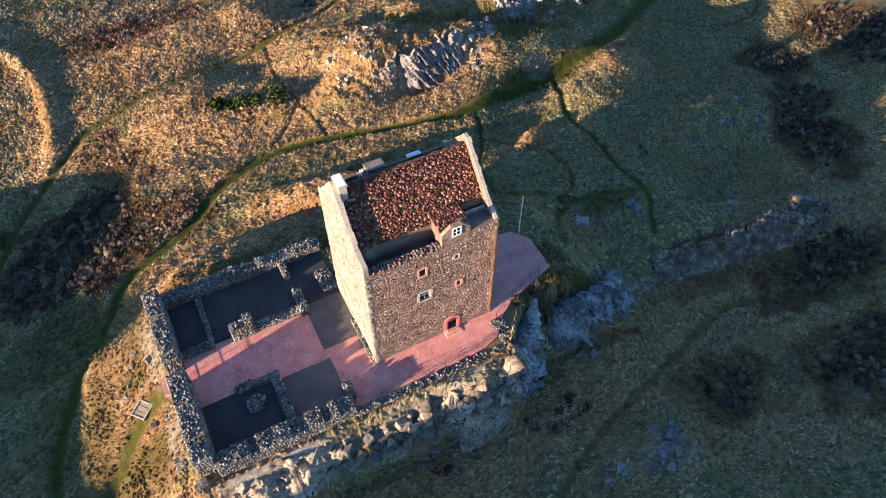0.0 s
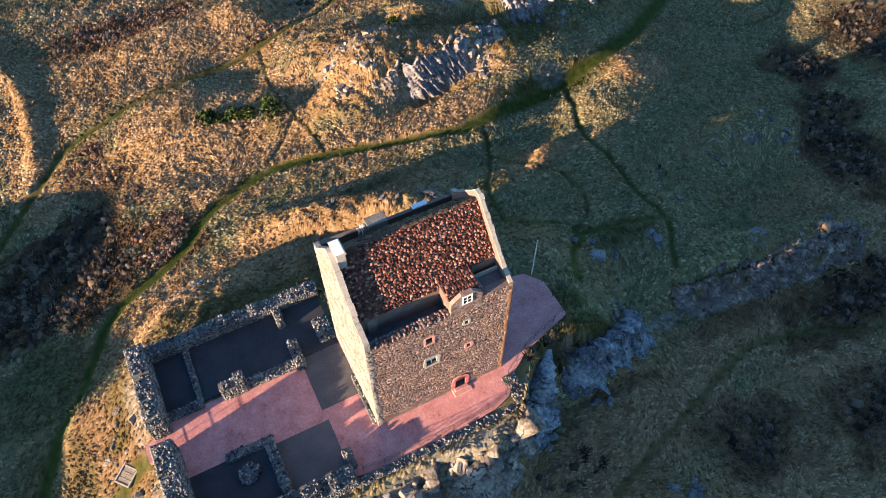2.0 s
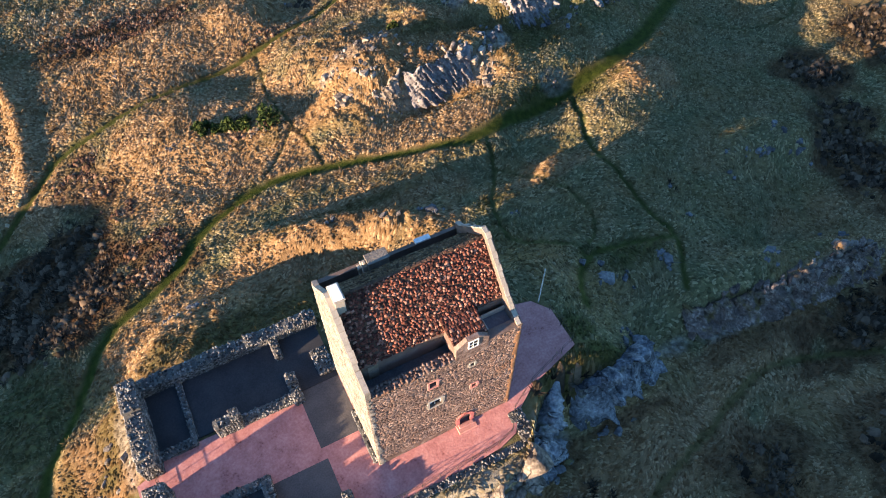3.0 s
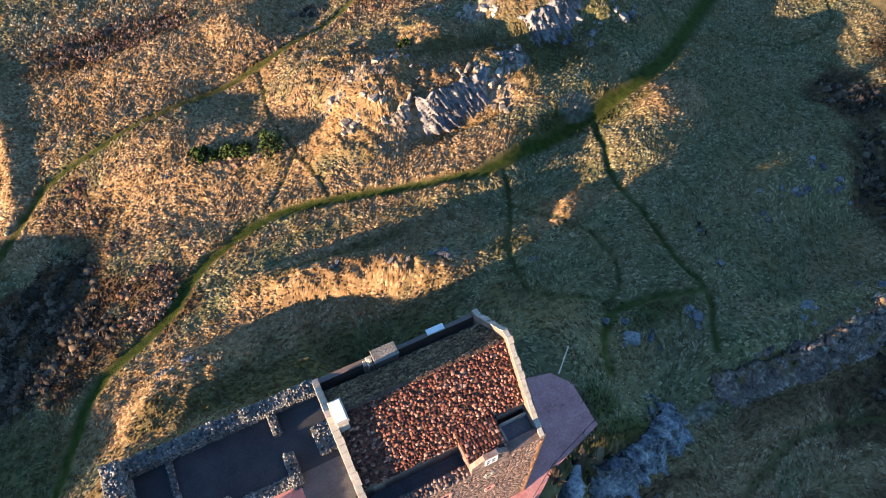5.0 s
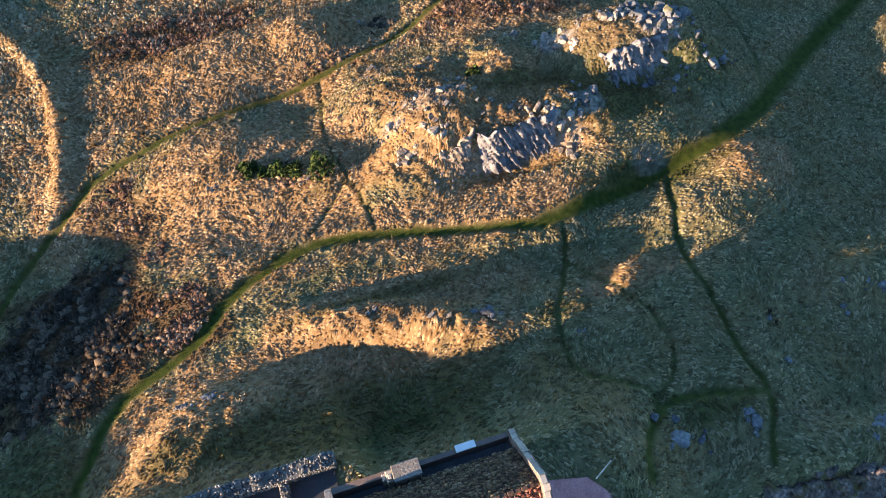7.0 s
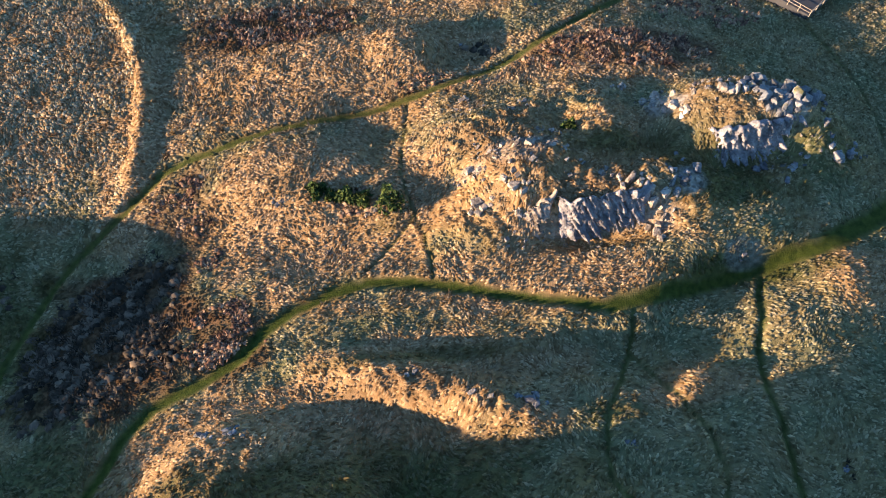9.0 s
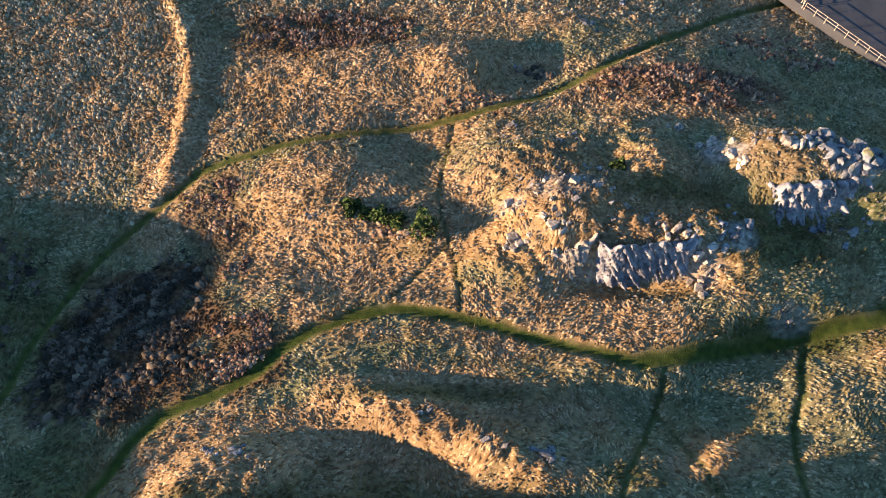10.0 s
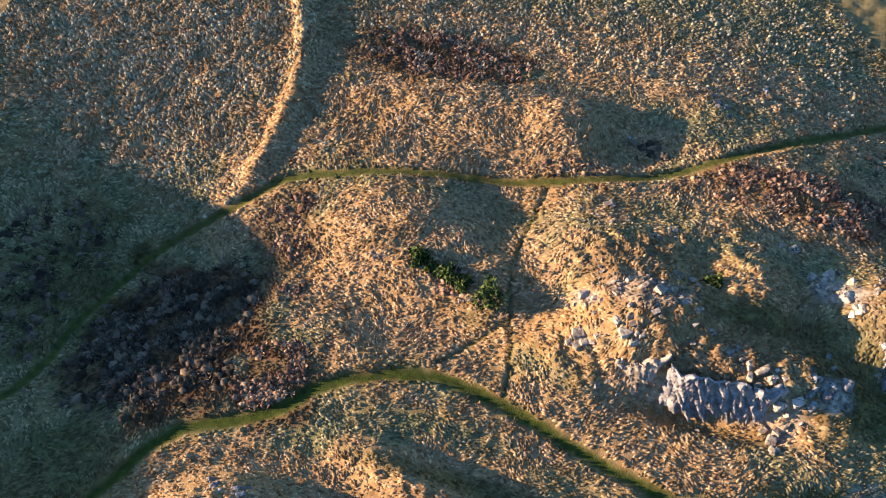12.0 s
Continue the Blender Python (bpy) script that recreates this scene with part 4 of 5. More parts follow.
# the ribbed knoll
cliff("pale ribbed cliff on the south face of the knoll", [(33.2, 78.1), (35.2, 78.1), (37.2, 78.2), (39.2, 78.4), (41.4, 78.5), (43.4, 78.6)], [-0.6, -0.8, -0.8, -0.6, -0.3], [4.0, 4.5, 4.7, 4.7, 4.3], 1.6, 35, 0.36, 4.0, 0.2, 0.5, 0.7, ribbed_rock)
cliff("stepped pale rocks at the western end of the ribbed cliff", [(27.4, 79.8), (28.4, 78.6), (29.8, 78.3), (31.4, 78.9), (33.2, 79.1)], [0.4, 0.0, -0.3, -0.4], [1.7, 2.6, 3.0, 3.8], 1.5, 37, 0.9, 1.1, 0.55, 0.2, 1.0, sunlit_cream_rock)
boulders("pale blocks crowning the end of the ribbed cliff", [(41.4, 80.9, 1.0), (42.3, 80.3, 0.7), (43.7, 78.6, 1.0), (44.4, 76.6, 0.9), (43.9, 75.7, 0.8), (44.9, 77.4, 0.7), (40.4, 81.3, 0.6)], 55, CREAM_ROCKS, tall=1.1)
boulders("dark blocks in the shade behind the ribbed cliff", [(47.2, 80.0, 0.9), (49.1, 81.8, 1.0), (46.2, 79.0, 0.7), (48.0, 80.9, 0.6), (46.0, 81.4, 0.7)], 60, BLUE_ROCKS, tall=1.1)
boulders("pale rocks on the brow of the grassy knoll", [(24.6, 80.6, 1.0), (25.4, 80.0, 0.8), (29.5, 85.9, 0.8), (31.0, 85.7, 0.9), (33.5, 85.0, 0.7), (34.4, 84.4, 0.6), (24.4, 84.6, 0.9), (25.4, 84.2, 0.7), (36.5, 89.4, 0.5), (32.4, 95.2, 0.6), (25.2, 97.9, 0.7), (30.6, 93.4, 0.4)], 30, CREAM_ROCKS, tall=0.75)
boulders("broad pale slabs in the turf above the ribbed cliff", [(28.6, 81.0, 1.0), (29.6, 80.4, 0.8), (27.6, 82.0, 0.8), (30.8, 83.2, 0.5), (38.3, 81.9, 0.6), (39.0, 82.3, 0.4), (34.8, 81.6, 0.4), (36.2, 83.2, 0.35)], 40, CREAM_ROCKS, tall=0.45, sink=0.3)
crag("scattered pale boulders on the grassy knoll", [(30, 87.1, 6, 4, 1), (24.5, 85.1, 2, 3, 0.6), (25, 96.1, 3, 2.4, 0.7), (30, 76.3, 5, 1.4, 0.6), (39.9, 74.4, 5, 1, 0.5)], 60, 0.22, 0.6, 30, 0.6)

# the far knoll
cliff("blue-grey cliff on the face of the far knoll", [(51.6, 85.9), (53.4, 85.4), (56, 85.3), (59, 85.6), (61.5, 86.4), (63.4, 87.6)], [0.2, -0.4, -0.8, -0.8, -0.6], [3.6, 4.9, 5.2, 4.7, 3.4], 1.5, 36, 0.42, 3.0, 0.24, 0.35, 1.3, ribbed_rock)
crag("dark jointed rock mass on the shoulder of the far knoll", [(61.1, 89.2, 3.4, 2.6, 1), (58.1, 91.1, 2, 1.6, 0.4), (64.5, 89.6, 2, 1.6, 0.4)], 46, 0.7, 1.7, 40, 0.8, 0.75, 0.5, shapes=BLUE_ROCKS)
boulders("rounded cream boulders on the far knoll", [(48.2, 94.0, 1.0), (46.6, 93.6, 0.7), (47.5, 92.8, 0.8), (49.3, 91.2, 1.0), (48.3, 92.2, 0.8), (50.1, 89.7, 0.8), (54.3, 91.1, 1.2), (55.6, 90.5, 0.9), (59.1, 92.8, 0.9), (52.2, 93.4, 0.5), (44.8, 96.7, 0.8), (43.9, 97.0, 0.5)], 70, CREAM_ROCKS, tall=0.8)
boulders("blue-grey boulders fallen below the far knoll", [(58.8, 83.6, 0.8), (57.8, 83.3, 0.6), (61.6, 82.5, 0.9), (60.7, 83.0, 0.6), (67.6, 83.6, 1.1), (69.4, 84.2, 0.9), (65.8, 86.7, 0.8), (63.6, 83.6, 0.5), (70.8, 85.6, 0.7)], 40, BLUE_ROCKS)
crag("pale broken stones about the far knoll", [(54.1, 92.1, 4, 2.5, 0.8), (47.5, 93, 2.5, 2.5, 0.8), (66, 84.6, 4, 1.6, 0.8)], 26, 0.25, 0.6, 70, 0.6)

# the eastern ridge and loose rocks
cliff("dark shattered rock ridge east of the tower", [(44.4, 34.0), (47, 33.4), (50, 33.0), (53, 32.5), (56, 32.3), (59, 32.3), (62.5, 31.9), (66, 32.0), (69.5, 32.0), (73, 31.6)], [1.2, 0.4, -0.8, -1.4, -1.9, -2.4, -3.0], [2.4, 2.4, 2.0, 1.7, 1.4, 0.6, -1.2], 2.2, 38, 0.5, 0.4, 0.4, 1.6, 0.7, ridge_rock)
RIDGE_ROCKS = [rock_mesh(300 + i, 0.15 + 0.04 * i, mat=ridge_rock) for i in range(8)]
crag("dark slabs heaped along the eastern ridge", [(50, 32.4, 5, 1.4, 1), (58, 31.8, 6, 1.5, 1.2), (67.1, 31.6, 6, 1.5, 1.2)], 70, 0.5, 1.4, 24, 0.55, 0.45, 0.5, shapes=RIDGE_ROCKS)
boulders("sunlit pale boulders on the eastern ridge", [(61.4, 32.6, 0.8), (60.6, 32.0, 0.6), (62.0, 31.8, 0.5), (66.2, 33.0, 1.1), (67.2, 33.3, 0.8), (59.8, 33.0, 0.4), (71.4, 32.6, 0.8), (65.2, 32.4, 0.6)], 30, tall=1.1, sink=0.35)
boulders("grey lichened boulders behind the eastern ridge", [(57.4, 35.8, 0.9), (58.6, 36.3, 0.8), (70.4, 35.2, 0.9), (56.2, 35.2, 0.5)], 35, BLUE_ROCKS)
boulders("lichened boulders in the turf beside the tower", [(38.0, 40.4, 1.0), (38.7, 40.0, 0.9), (40.6, 39.6, 0.6), (46.2, 39.6, 0.9), (45.8, 38.8, 0.6), (45.6, 40.4, 0.6), (37.4, 34.6, 0.5)], 40, BLUE_ROCKS, tall=0.6)
boulders("grey rocks scattered on the eastern slope", [(63.2, 48.2, 0.6), (68, 48.8, 0.8), (69.2, 48.2, 0.7), (66.6, 49.6, 0.5), (73.2, 50.0, 0.9), (74.0, 47.4, 0.9), (74.8, 48.2, 0.7), (64.4, 50.6, 0.4), (53.4, 44.2, 0.5), (54.2, 48.8, 0.4)], 35, BLUE_ROCKS, tall=0.7)
boulders("slanting blue-grey slabs in the southern slope", [(30.2, 13.8, 1.0), (31.2, 14.4, 0.9), (32.6, 15.2, 1.1), (33.4, 15.9, 0.8), (29.0, 13.2, 0.7), (31.8, 13.4, 0.7), (26.4, 14.6, 0.9), (25.4, 15.4, 0.6)], 42, BLUE_ROCKS, tall=0.6)
boulders("blue-grey rock at the end of the grassy bank", [(26.6, 58.0, 0.9), (27.2, 57.6, 0.6), (25.4, 58.4, 0.4), (16.2, 61.9, 0.5), (35.2, 53.0, 0.5)], 15, BLUE_ROCKS)
boulders("bluish stones breaking out of the mound", [(-0.9, 57.8, 0.6), (-1.6, 58.2, 0.5), (-3.6, 57.9, 0.6), (-4.4, 58.4, 0.4), (0.2, 57.4, 0.4)], 20, BLUE_ROCKS)
crag("stones breaking through the grassy bank", [(16, 61.5, 2, 0.8, 0.6), (22, 59.2, 3, 0.8, 0.5), (-10.5, 42, 1.4, 2.6, 0.5), (-10, 34, 1.4, 3, 0.9), (-12.5, 39.5, 1.5, 2, 0.6)], 20, 0.25, 0.7, 15, 0.7)
boulders("grey stones bedded in the moorland turf", [(2.4, 84.4, 0.6), (3.0, 84.8, 0.4), (7.7, 78.6, 0.6), (8.2, 78.9, 0.4), (-1.1, 104.0, 0.7), (-0.4, 104.3, 0.5), (13.4, 82.4, 0.7), (14.6, 82.0, 0.6), (12.6, 82.0, 0.5), (53, 72.5, 0.5), (51.8, 73.0, 0.35)], 30, tall=0.6)
boulders("small outcrop on the northern mound", [(34.2, 119.0, 0.6), (35.8, 116.8, 0.8), (36.8, 116.2, 0.6), (37.4, 114.9, 0.4), (41.8, 121.8, 0.6), (20.6, 117.0, 0.4), (26.2, 108.6, 0.5)], 30, BLUE_ROCKS, tall=0.9)


# ---- gorse bushes ----
def bush(x, y, r, h):
    thing = tagged(empty("gorse_bush", (x, y, ground_z(x, y))), "dark green gorse bush with gaps between its sprays", "bush", "gorse bushes on the bank")
    bm = bmesh.new()
    for _ in range(7):
        a = rng.uniform(0, 2 * math.pi)
        rod(bm, (x, y, ground_z(x, y) - 0.1), (x + math.cos(a) * r * 0.6, y + math.sin(a) * r * 0.6, ground_z(x, y) + h * 0.7), 0.04, 5)
    part("stems", bm, timber, thing)
    n = 620
    d = rng.normal(size=(n, 3))
    d /= np.linalg.norm(d, axis=1)[:, None]
    d[:, 2] = np.abs(d[:, 2])
    lob = 1 + 0.3 * np.sin(3 * np.arctan2(d[:, 1], d[:, 0]) + x) + rng.uniform(-0.35, 0.12, n)
    mid = d * lob[:, None] * np.array([r, r, h]) + np.array([x, y, ground_z(x, y)])
    tri = rng.normal(size=(n, 3, 3)) * 0.17
    v = (mid[:, None] + tri).reshape(-1, 3)
    mesh = arrays("foliage", v, np.arange(3 * n).reshape(-1, 3), 3)
    part("foliage", mesh, gorse_mat, thing)


for x, y, r, h in ((15.2, 82.8, 1.5, 2.1), (12.1, 83.6, 0.9, 1.0), (10.3, 84.2, 0.9, 1.2), (7, 85.3, 0.95, 1.1), (8.6, 84.5, 0.6, 0.7), (36.4, 89.1, 0.7, 0.8)):
    bush(x, y, r, h)


# ---- terrace and court floors ----
def floor_z(x):
    return 9.72 + min(max((x - 5.0) * 0.03, 0.0), 0.46)


def sheet(points, lift, thick=0.5):
    """A flat floor along the court's gentle fall, with thickness."""
    bm = bmesh.new()
    top = [bm.verts.new((x, y, floor_z(x) + lift)) for x, y in points]
    low = [bm.verts.new((x, y, floor_z(x) + lift - thick)) for x, y in points]
    bm.faces.new(top)
    bm.faces.new(low)
    for i in range(len(points)):
        j = (i + 1) % len(points)
        bm.faces.new((top[i], top[j], low[j], low[i]))
    bmesh.ops.recalc_face_normals(bm, faces=bm.faces)
    return bm


X0, X1, Y0, Y1 = 9.1, 21.0, 31.25, 40.7       # the tower's foot
court = [(-9.0, 36.9), (-9.0, 38.5), (-6.6, 39.3), (-6.6, 39.9), (5.0, 39.9), (5.0, 36.0), (5.0, 28.2), (-6.6, 28.2), (-6.6, 36.4)]
terrace = [(5.0, 28.2), (8.2, 27.85), (14.5, 27.75), (18.5, 28.0), (20.2, 28.5), (21.3, 30.0), (23.6, 31.5), (29.0, 33.2), (29.0, 37.2), (27.8, 38.8), (24.5, 39.6), (21.0, 40.2), (5.0, 40.2)]
tagged(part("court_pavement", sheet(court, 0.0), pink_gravel), "pink crushed-stone surface of the walled court", "pavement", kind="structure")
tagged(part("terrace_pavement", sheet(terrace, 0.0), pink_gravel), "pink crushed-stone terrace round the tower's foot", "pavement", kind="structure")
for x0, y0, x1, y1, mat in ((5.3, 34.75, 9.0, 40.2, grey_gravel), (0.75, 29.0, 5.5, 33.75, grey_gravel), (-6.5, 28.9, 0.0, 34.2, shaded_gravel), (-6.7, 40.21, 9.0, 46.0, shaded_gravel)):
    tagged(part("room_floor", sheet([(x0, y0), (x1, y0), (x1, y1), (x0, y1)], 0.012), mat), "dark grey gravel floor of a ruined room", "floor", kind="structure")

# ---- tower house ----
tower = tagged(empty("tower_house", (X0, Y0, 9.7)), "tall rubble stone tower house with a slabbed roof", "tower")
BASE, HEAD, EAVE, RIDGE_Y, RIDGE = 9.4, 23.0, 24.0, 36.6, 27.9
openings = [(16.35, 9.9, 17.3, 11.55), (13.7, 16.75, 14.7, 17.85), (13.75, 20.3, 14.3, 21.15), (17.25, 16.95, 17.6, 17.5), (17.0, 20.85, 17.3, 21.3)]


def pierced(x0, z0, x1, z1, y0, y1, holes):
    xs = sorted({x0, x1, *(h[0] for h in holes), *(h[2] for h in holes)})
    zs = sorted({z0, z1, *(h[1] for h in holes), *(h[3] for h in holes)})
    bm = bmesh.new()
    for a, b in zip(xs[:-1], xs[1:]):
        for c0, d0 in zip(zs[:-1], zs[1:]):
            mx, mz = (a + b) / 2, (c0 + d0) / 2
            if not any(h[0] < mx < h[2] and h[1] < mz < h[3] for h in holes):
                box(bm, a, y0, c0, b, y1, d0)
    bmesh.ops.remove_doubles(bm, verts=bm.verts[:], dist=0.0005)
    return bm


south = part("south_wall", pierced(X0 + 0.4, BASE, X1 - 0.4, HEAD, Y0, Y0 + 0.75, openings), mortar, tower, "south wall of brown and grey rubble")
gable_w = [(Y0, BASE), (Y1, BASE), (Y1, 24.5), (Y1 - 0.75, 24.7), (RIDGE_Y + 0.2, RIDGE + 0.6), (RIDGE_Y - 0.2, RIDGE + 0.6), (Y0 + 1.5, 24.6), (Y0, 24.1)]
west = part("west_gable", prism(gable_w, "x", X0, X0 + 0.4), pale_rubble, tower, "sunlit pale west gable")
gable_e = [(Y0, BASE), (Y1, BASE), (Y1, 24.5), (Y1 - 0.75, 25.0), (RIDGE_Y + 0.25, RIDGE + 0.55), (RIDGE_Y - 0.25, RIDGE + 0.55), (Y0 + 1.0, 24.35), (Y0, 23.9)]
east = part("east_gable", prism(gable_e, "x", X1 - 0.4, X1), mortar, tower)
north = part("north_wall", boxes((X0 + 0.4, Y1 - 0.36, BASE, 14.9, Y1, 24.4), (14.9, Y1 - 0.3, BASE, X1 - 0.4, Y1, 24.15)), mortar, tower)
for r in ((X0 + 0.4, Y0 + 0.75, 21.4, X1 - 0.4, Y0 + 1.95, 21.8), (X0 + 0.4, Y1 - 1.4, 22.6, X1 - 0.4, Y1 - 0.3, 22.9)):
    part("wall_walk", boxes(r), lead, tower, "dark lead-covered wall walk")
for r in ((X0 + 0.4, Y0 + 1.9, 21.6, 18.6, Y0 + 2.2, EAVE + 0.05), (18.6, Y0 + 2.2, 21.6, X1 - 0.4, Y0 + 2.5, 24.4), (X0 + 0.4, Y1 - 1.7, 22.5, X1 - 0.4, Y1 - 1.4, 24.55)):
    part("attic_wall", boxes(r), mortar, tower)
part("attic_door", boxes((10.1, Y0 + 1.86, 21.82, 10.85, Y0 + 1.92, 23.6)), timber, tower, "small dark plank door to the wall walk")


def roof_side(y_eave, z_eave, y_ridge, z_ridge, name):
    d = Vector((0, y_ridge - y_eave, z_ridge - z_eave))
    n = Vector((0, -d.z, d.y)).normalized() * (1 if d.y > 0 else -1)
    t = n * 0.16
    pts = [(y_eave, z_eave), (y_ridge, z_ridge), (y_ridge - t.y, z_ridge - t.z), (y_eave - t.y, z_eave - t.z)]
    end = 18.55 if d.y > 0 else X1 - 0.4
    ob = part(name, prism(pts, "x", X0 + 0.4, end), roof_bed, tower, "mossy brown stone-slab roof slope")
    if d.y > 0:
        k = 0.10
        cut = [(y_eave + d.y * k, z_eave + d.z * k), pts[1], pts[2], (y_eave + d.y * k - t.y, z_eave + d.z * k - t.z)]
        part("roof_slope", prism(cut, "x", 18.55, X1 - 0.4), roof_bed, tower)
    return ob, d, n


def slabs(x0, x1, y_eave, z_eave, d, n, wide=0.24, row=0.20, keep=None):
    length = d.length
    up = d.normalized()
    tilt = n.normalized()
    return course((x0, y_eave, z_eave), (1, 0, 0), up, tilt, x1 - x0, length, wide, row, 0.06, 0.02, keep)


RX0, RX1 = X0 + 0.42, X1 - 0.42
roof_s, ds, ns = roof_side(Y0 + 1.85, EAVE + 0.1, RIDGE_Y, RIDGE, "roof_slope")
roof_n, dn, nn = roof_side(Y1 - 1.2, 24.62, RIDGE_Y, RIDGE, "roof_slope")
slab_s = slabs(RX0, RX1, Y0 + 1.78, EAVE + 0.05, ds, ns, keep=lambda a, b, ha, hb: not (RX0 + a > 18.5 and b < 0.62))
slab_n = slabs(RX0, RX1, Y1 - 1.15, 24.58, dn, nn)
for i in range(27):
    part("ridge_stone", boxes((RX0 + i * 0.4, RIDGE_Y - 0.11, RIDGE - 0.1, RX0 + i * 0.4 + 0.37, RIDGE_Y + 0.11, RIDGE + rng.uniform(0.0, 0.06)), bevel=0.03), roof_bed, tower)

# gable copings
for x0, x1, pts in ((X0 + 0.0, X0 + 0.42, gable_w[3:8]), (X1 - 0.41, X1 - 0.06, gable_e[2:8])):
    for (ya, za), (yb, zb) in zip(pts[:-1], pts[1:]):
        k = max(1, int(math.hypot(yb - ya, zb - za) / 0.45))
        for i in range(k):
            a, b = (i + 0.03) / k, (i + 0.97) / k
            p = [(ya + (yb - ya) * a, za + (zb - za) * a), (ya + (yb - ya) * b, za + (zb - za) * b)]
            j = rng.uniform(0.04, 0.14)
            part("coping_stone", prism([p[0], p[1], (p[1][0], p[1][1] + j), (p[0][0], p[0][1] + j)], "x", x0 + rng.uniform(-0.02, 0.02), x1 + rng.uniform(-0.06, 0.03)), pale_stone, tower)

# chimneys
chimney = part("west_chimney", boxes((X0 + 0.38, 35.8, RIDGE - 1.2, X0 + 1.05, 37.1, 28.55), (X0 + 0.32, 35.72, 28.55, X0 + 1.12, 37.18, 28.7), bevel=0.03), pale_stone, tower, "pale dressed-stone chimney stack")
part("chimney_cap", boxes((X0 + 0.4, 35.82, 28.7, X0 + 1.02, 37.08, 28.77)), white_paint, chimney)
chimney = part("north_chimney", boxes((13.2, Y1 - 0.95, 22.9, 14.8, Y1 - 0.05, 25.0), (13.15, Y1 - 1.0, 25.0, 14.86, Y1 + 0.02, 25.12), bevel=0.04), pale_rubble, tower, "stone chimney stack on the parapet walk")
part("watch_seat", boxes((12.75, Y1 - 0.8, 22.9, 13.18, Y1 - 0.1, 24.75), (12.5, Y1 - 0.6, 22.9, 12.76, Y1 - 0.15, 24.5), (12.85, Y1 - 0.7, 24.75, 13.1, Y1 - 0.4, 25.1), bevel=0.05), pale_stone, tower)
part("parapet_slab", boxes((17.2, Y1 - 0.3, 24.16, 18.45, Y1 + 0.15, 24.32), bevel=0.02), white_paint, tower, "pale flat slab on the north parapet")

# dormer over the wall head
DX0, DX1 = 15.8, 18.35
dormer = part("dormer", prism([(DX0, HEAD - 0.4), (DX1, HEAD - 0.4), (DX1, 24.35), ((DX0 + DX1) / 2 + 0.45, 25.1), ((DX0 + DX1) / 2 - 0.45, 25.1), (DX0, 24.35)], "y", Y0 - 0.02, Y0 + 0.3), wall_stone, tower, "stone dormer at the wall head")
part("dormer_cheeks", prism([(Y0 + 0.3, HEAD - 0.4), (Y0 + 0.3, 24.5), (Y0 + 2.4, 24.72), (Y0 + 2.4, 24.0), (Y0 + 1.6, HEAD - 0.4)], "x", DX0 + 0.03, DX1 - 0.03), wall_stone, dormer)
cat = Vector((0, 2.3, 0.23))
catslide = part("dormer_roof", prism([(Y0 + 0.3, 24.56), (Y0 + 2.6, 24.79), (Y0 + 2.6, 24.69), (Y0 + 0.3, 24.46)], "x", DX0 - 0.05, DX1 + 0.05), roof_bed, dormer)
dw = part("dormer_window", boxes((16.7, Y0 - 0.09, 23.85, 17.5, Y0 - 0.02, 23.95), (16.7, Y0 - 0.09, 24.75, 17.5, Y0 - 0.02, 24.85), (16.7, Y0 - 0.09, 23.95, 16.78, Y0 - 0.02, 24.75), (17.42, Y0 - 0.09, 23.95, 17.5, Y0 - 0.02, 24.75), (17.06, Y0 - 0.08, 23.95, 17.12, Y0 - 0.02, 24.75), (16.78, Y0 - 0.08, 24.32, 17.42, Y0 - 0.02, 24.37)), white_paint, tower, "white painted casement window")
part("pane", boxes((16.76, Y0 - 0.05, 23.93, 17.44, Y0 - 0.03, 24.78)), glass_dark, dw)
hatch = part("walk_hatch", boxes((18.72, Y0 + 1.75, 21.8, 20.58, Y0 + 1.87, 23.85), (18.6, Y0 + 0.72, 21.8, 18.72, Y0 + 1.87, 23.8)), pale_stone, tower, "pale stone kerb of the eastern walk")
part("flat", boxes((18.73, Y0 + 0.71, 22.9, 20.55, Y0 + 1.74, 23.45)), lead, hatch)
part("south_parapet", boxes((DX1, Y0, HEAD, X1 - 0.4, Y0 + 0.7, 23.75)), mortar, tower)

# door and windows of the south face
def surround(x0, z0, x1, z1, mat, w=0.2, sill=True):
    rows = []
    for side in (x0 - w, x1):
        z = z0
        while z < z1 - 0.05:
            h = min(rng.uniform(0.28, 0.42), z1 - z)
            e = rng.uniform(0.0, 0.14)
            rows.append((side - (e if side < x0 else 0), Y0 - 0.05, z + 0.01, side + w + (e if side > x0 else 0), Y0 + 0.3, z + h - 0.01))
            z += h
    rows.append((x0 - w, Y0 - 0.06, z1, x1 + w, Y0 + 0.3, z1 + w * 1.1))
    if sill:
        rows.append((x0 - w, Y0 - 0.09, z0 - w * 0.8, x1 + w, Y0 + 0.3, z0 - 0.01))
    return rows


def framed(name, rows, mat, label):
    """A lintel that carries its jamb stones and sill."""
    lintel = part(name, boxes(max(rows, key=lambda r: r[2]), bevel=0.015), mat, tower, label)
    for r in rows:
        if r is not max(rows, key=lambda q: q[2]):
            part("jamb_stone", boxes(r, bevel=0.015), mat, lintel)
    return lintel


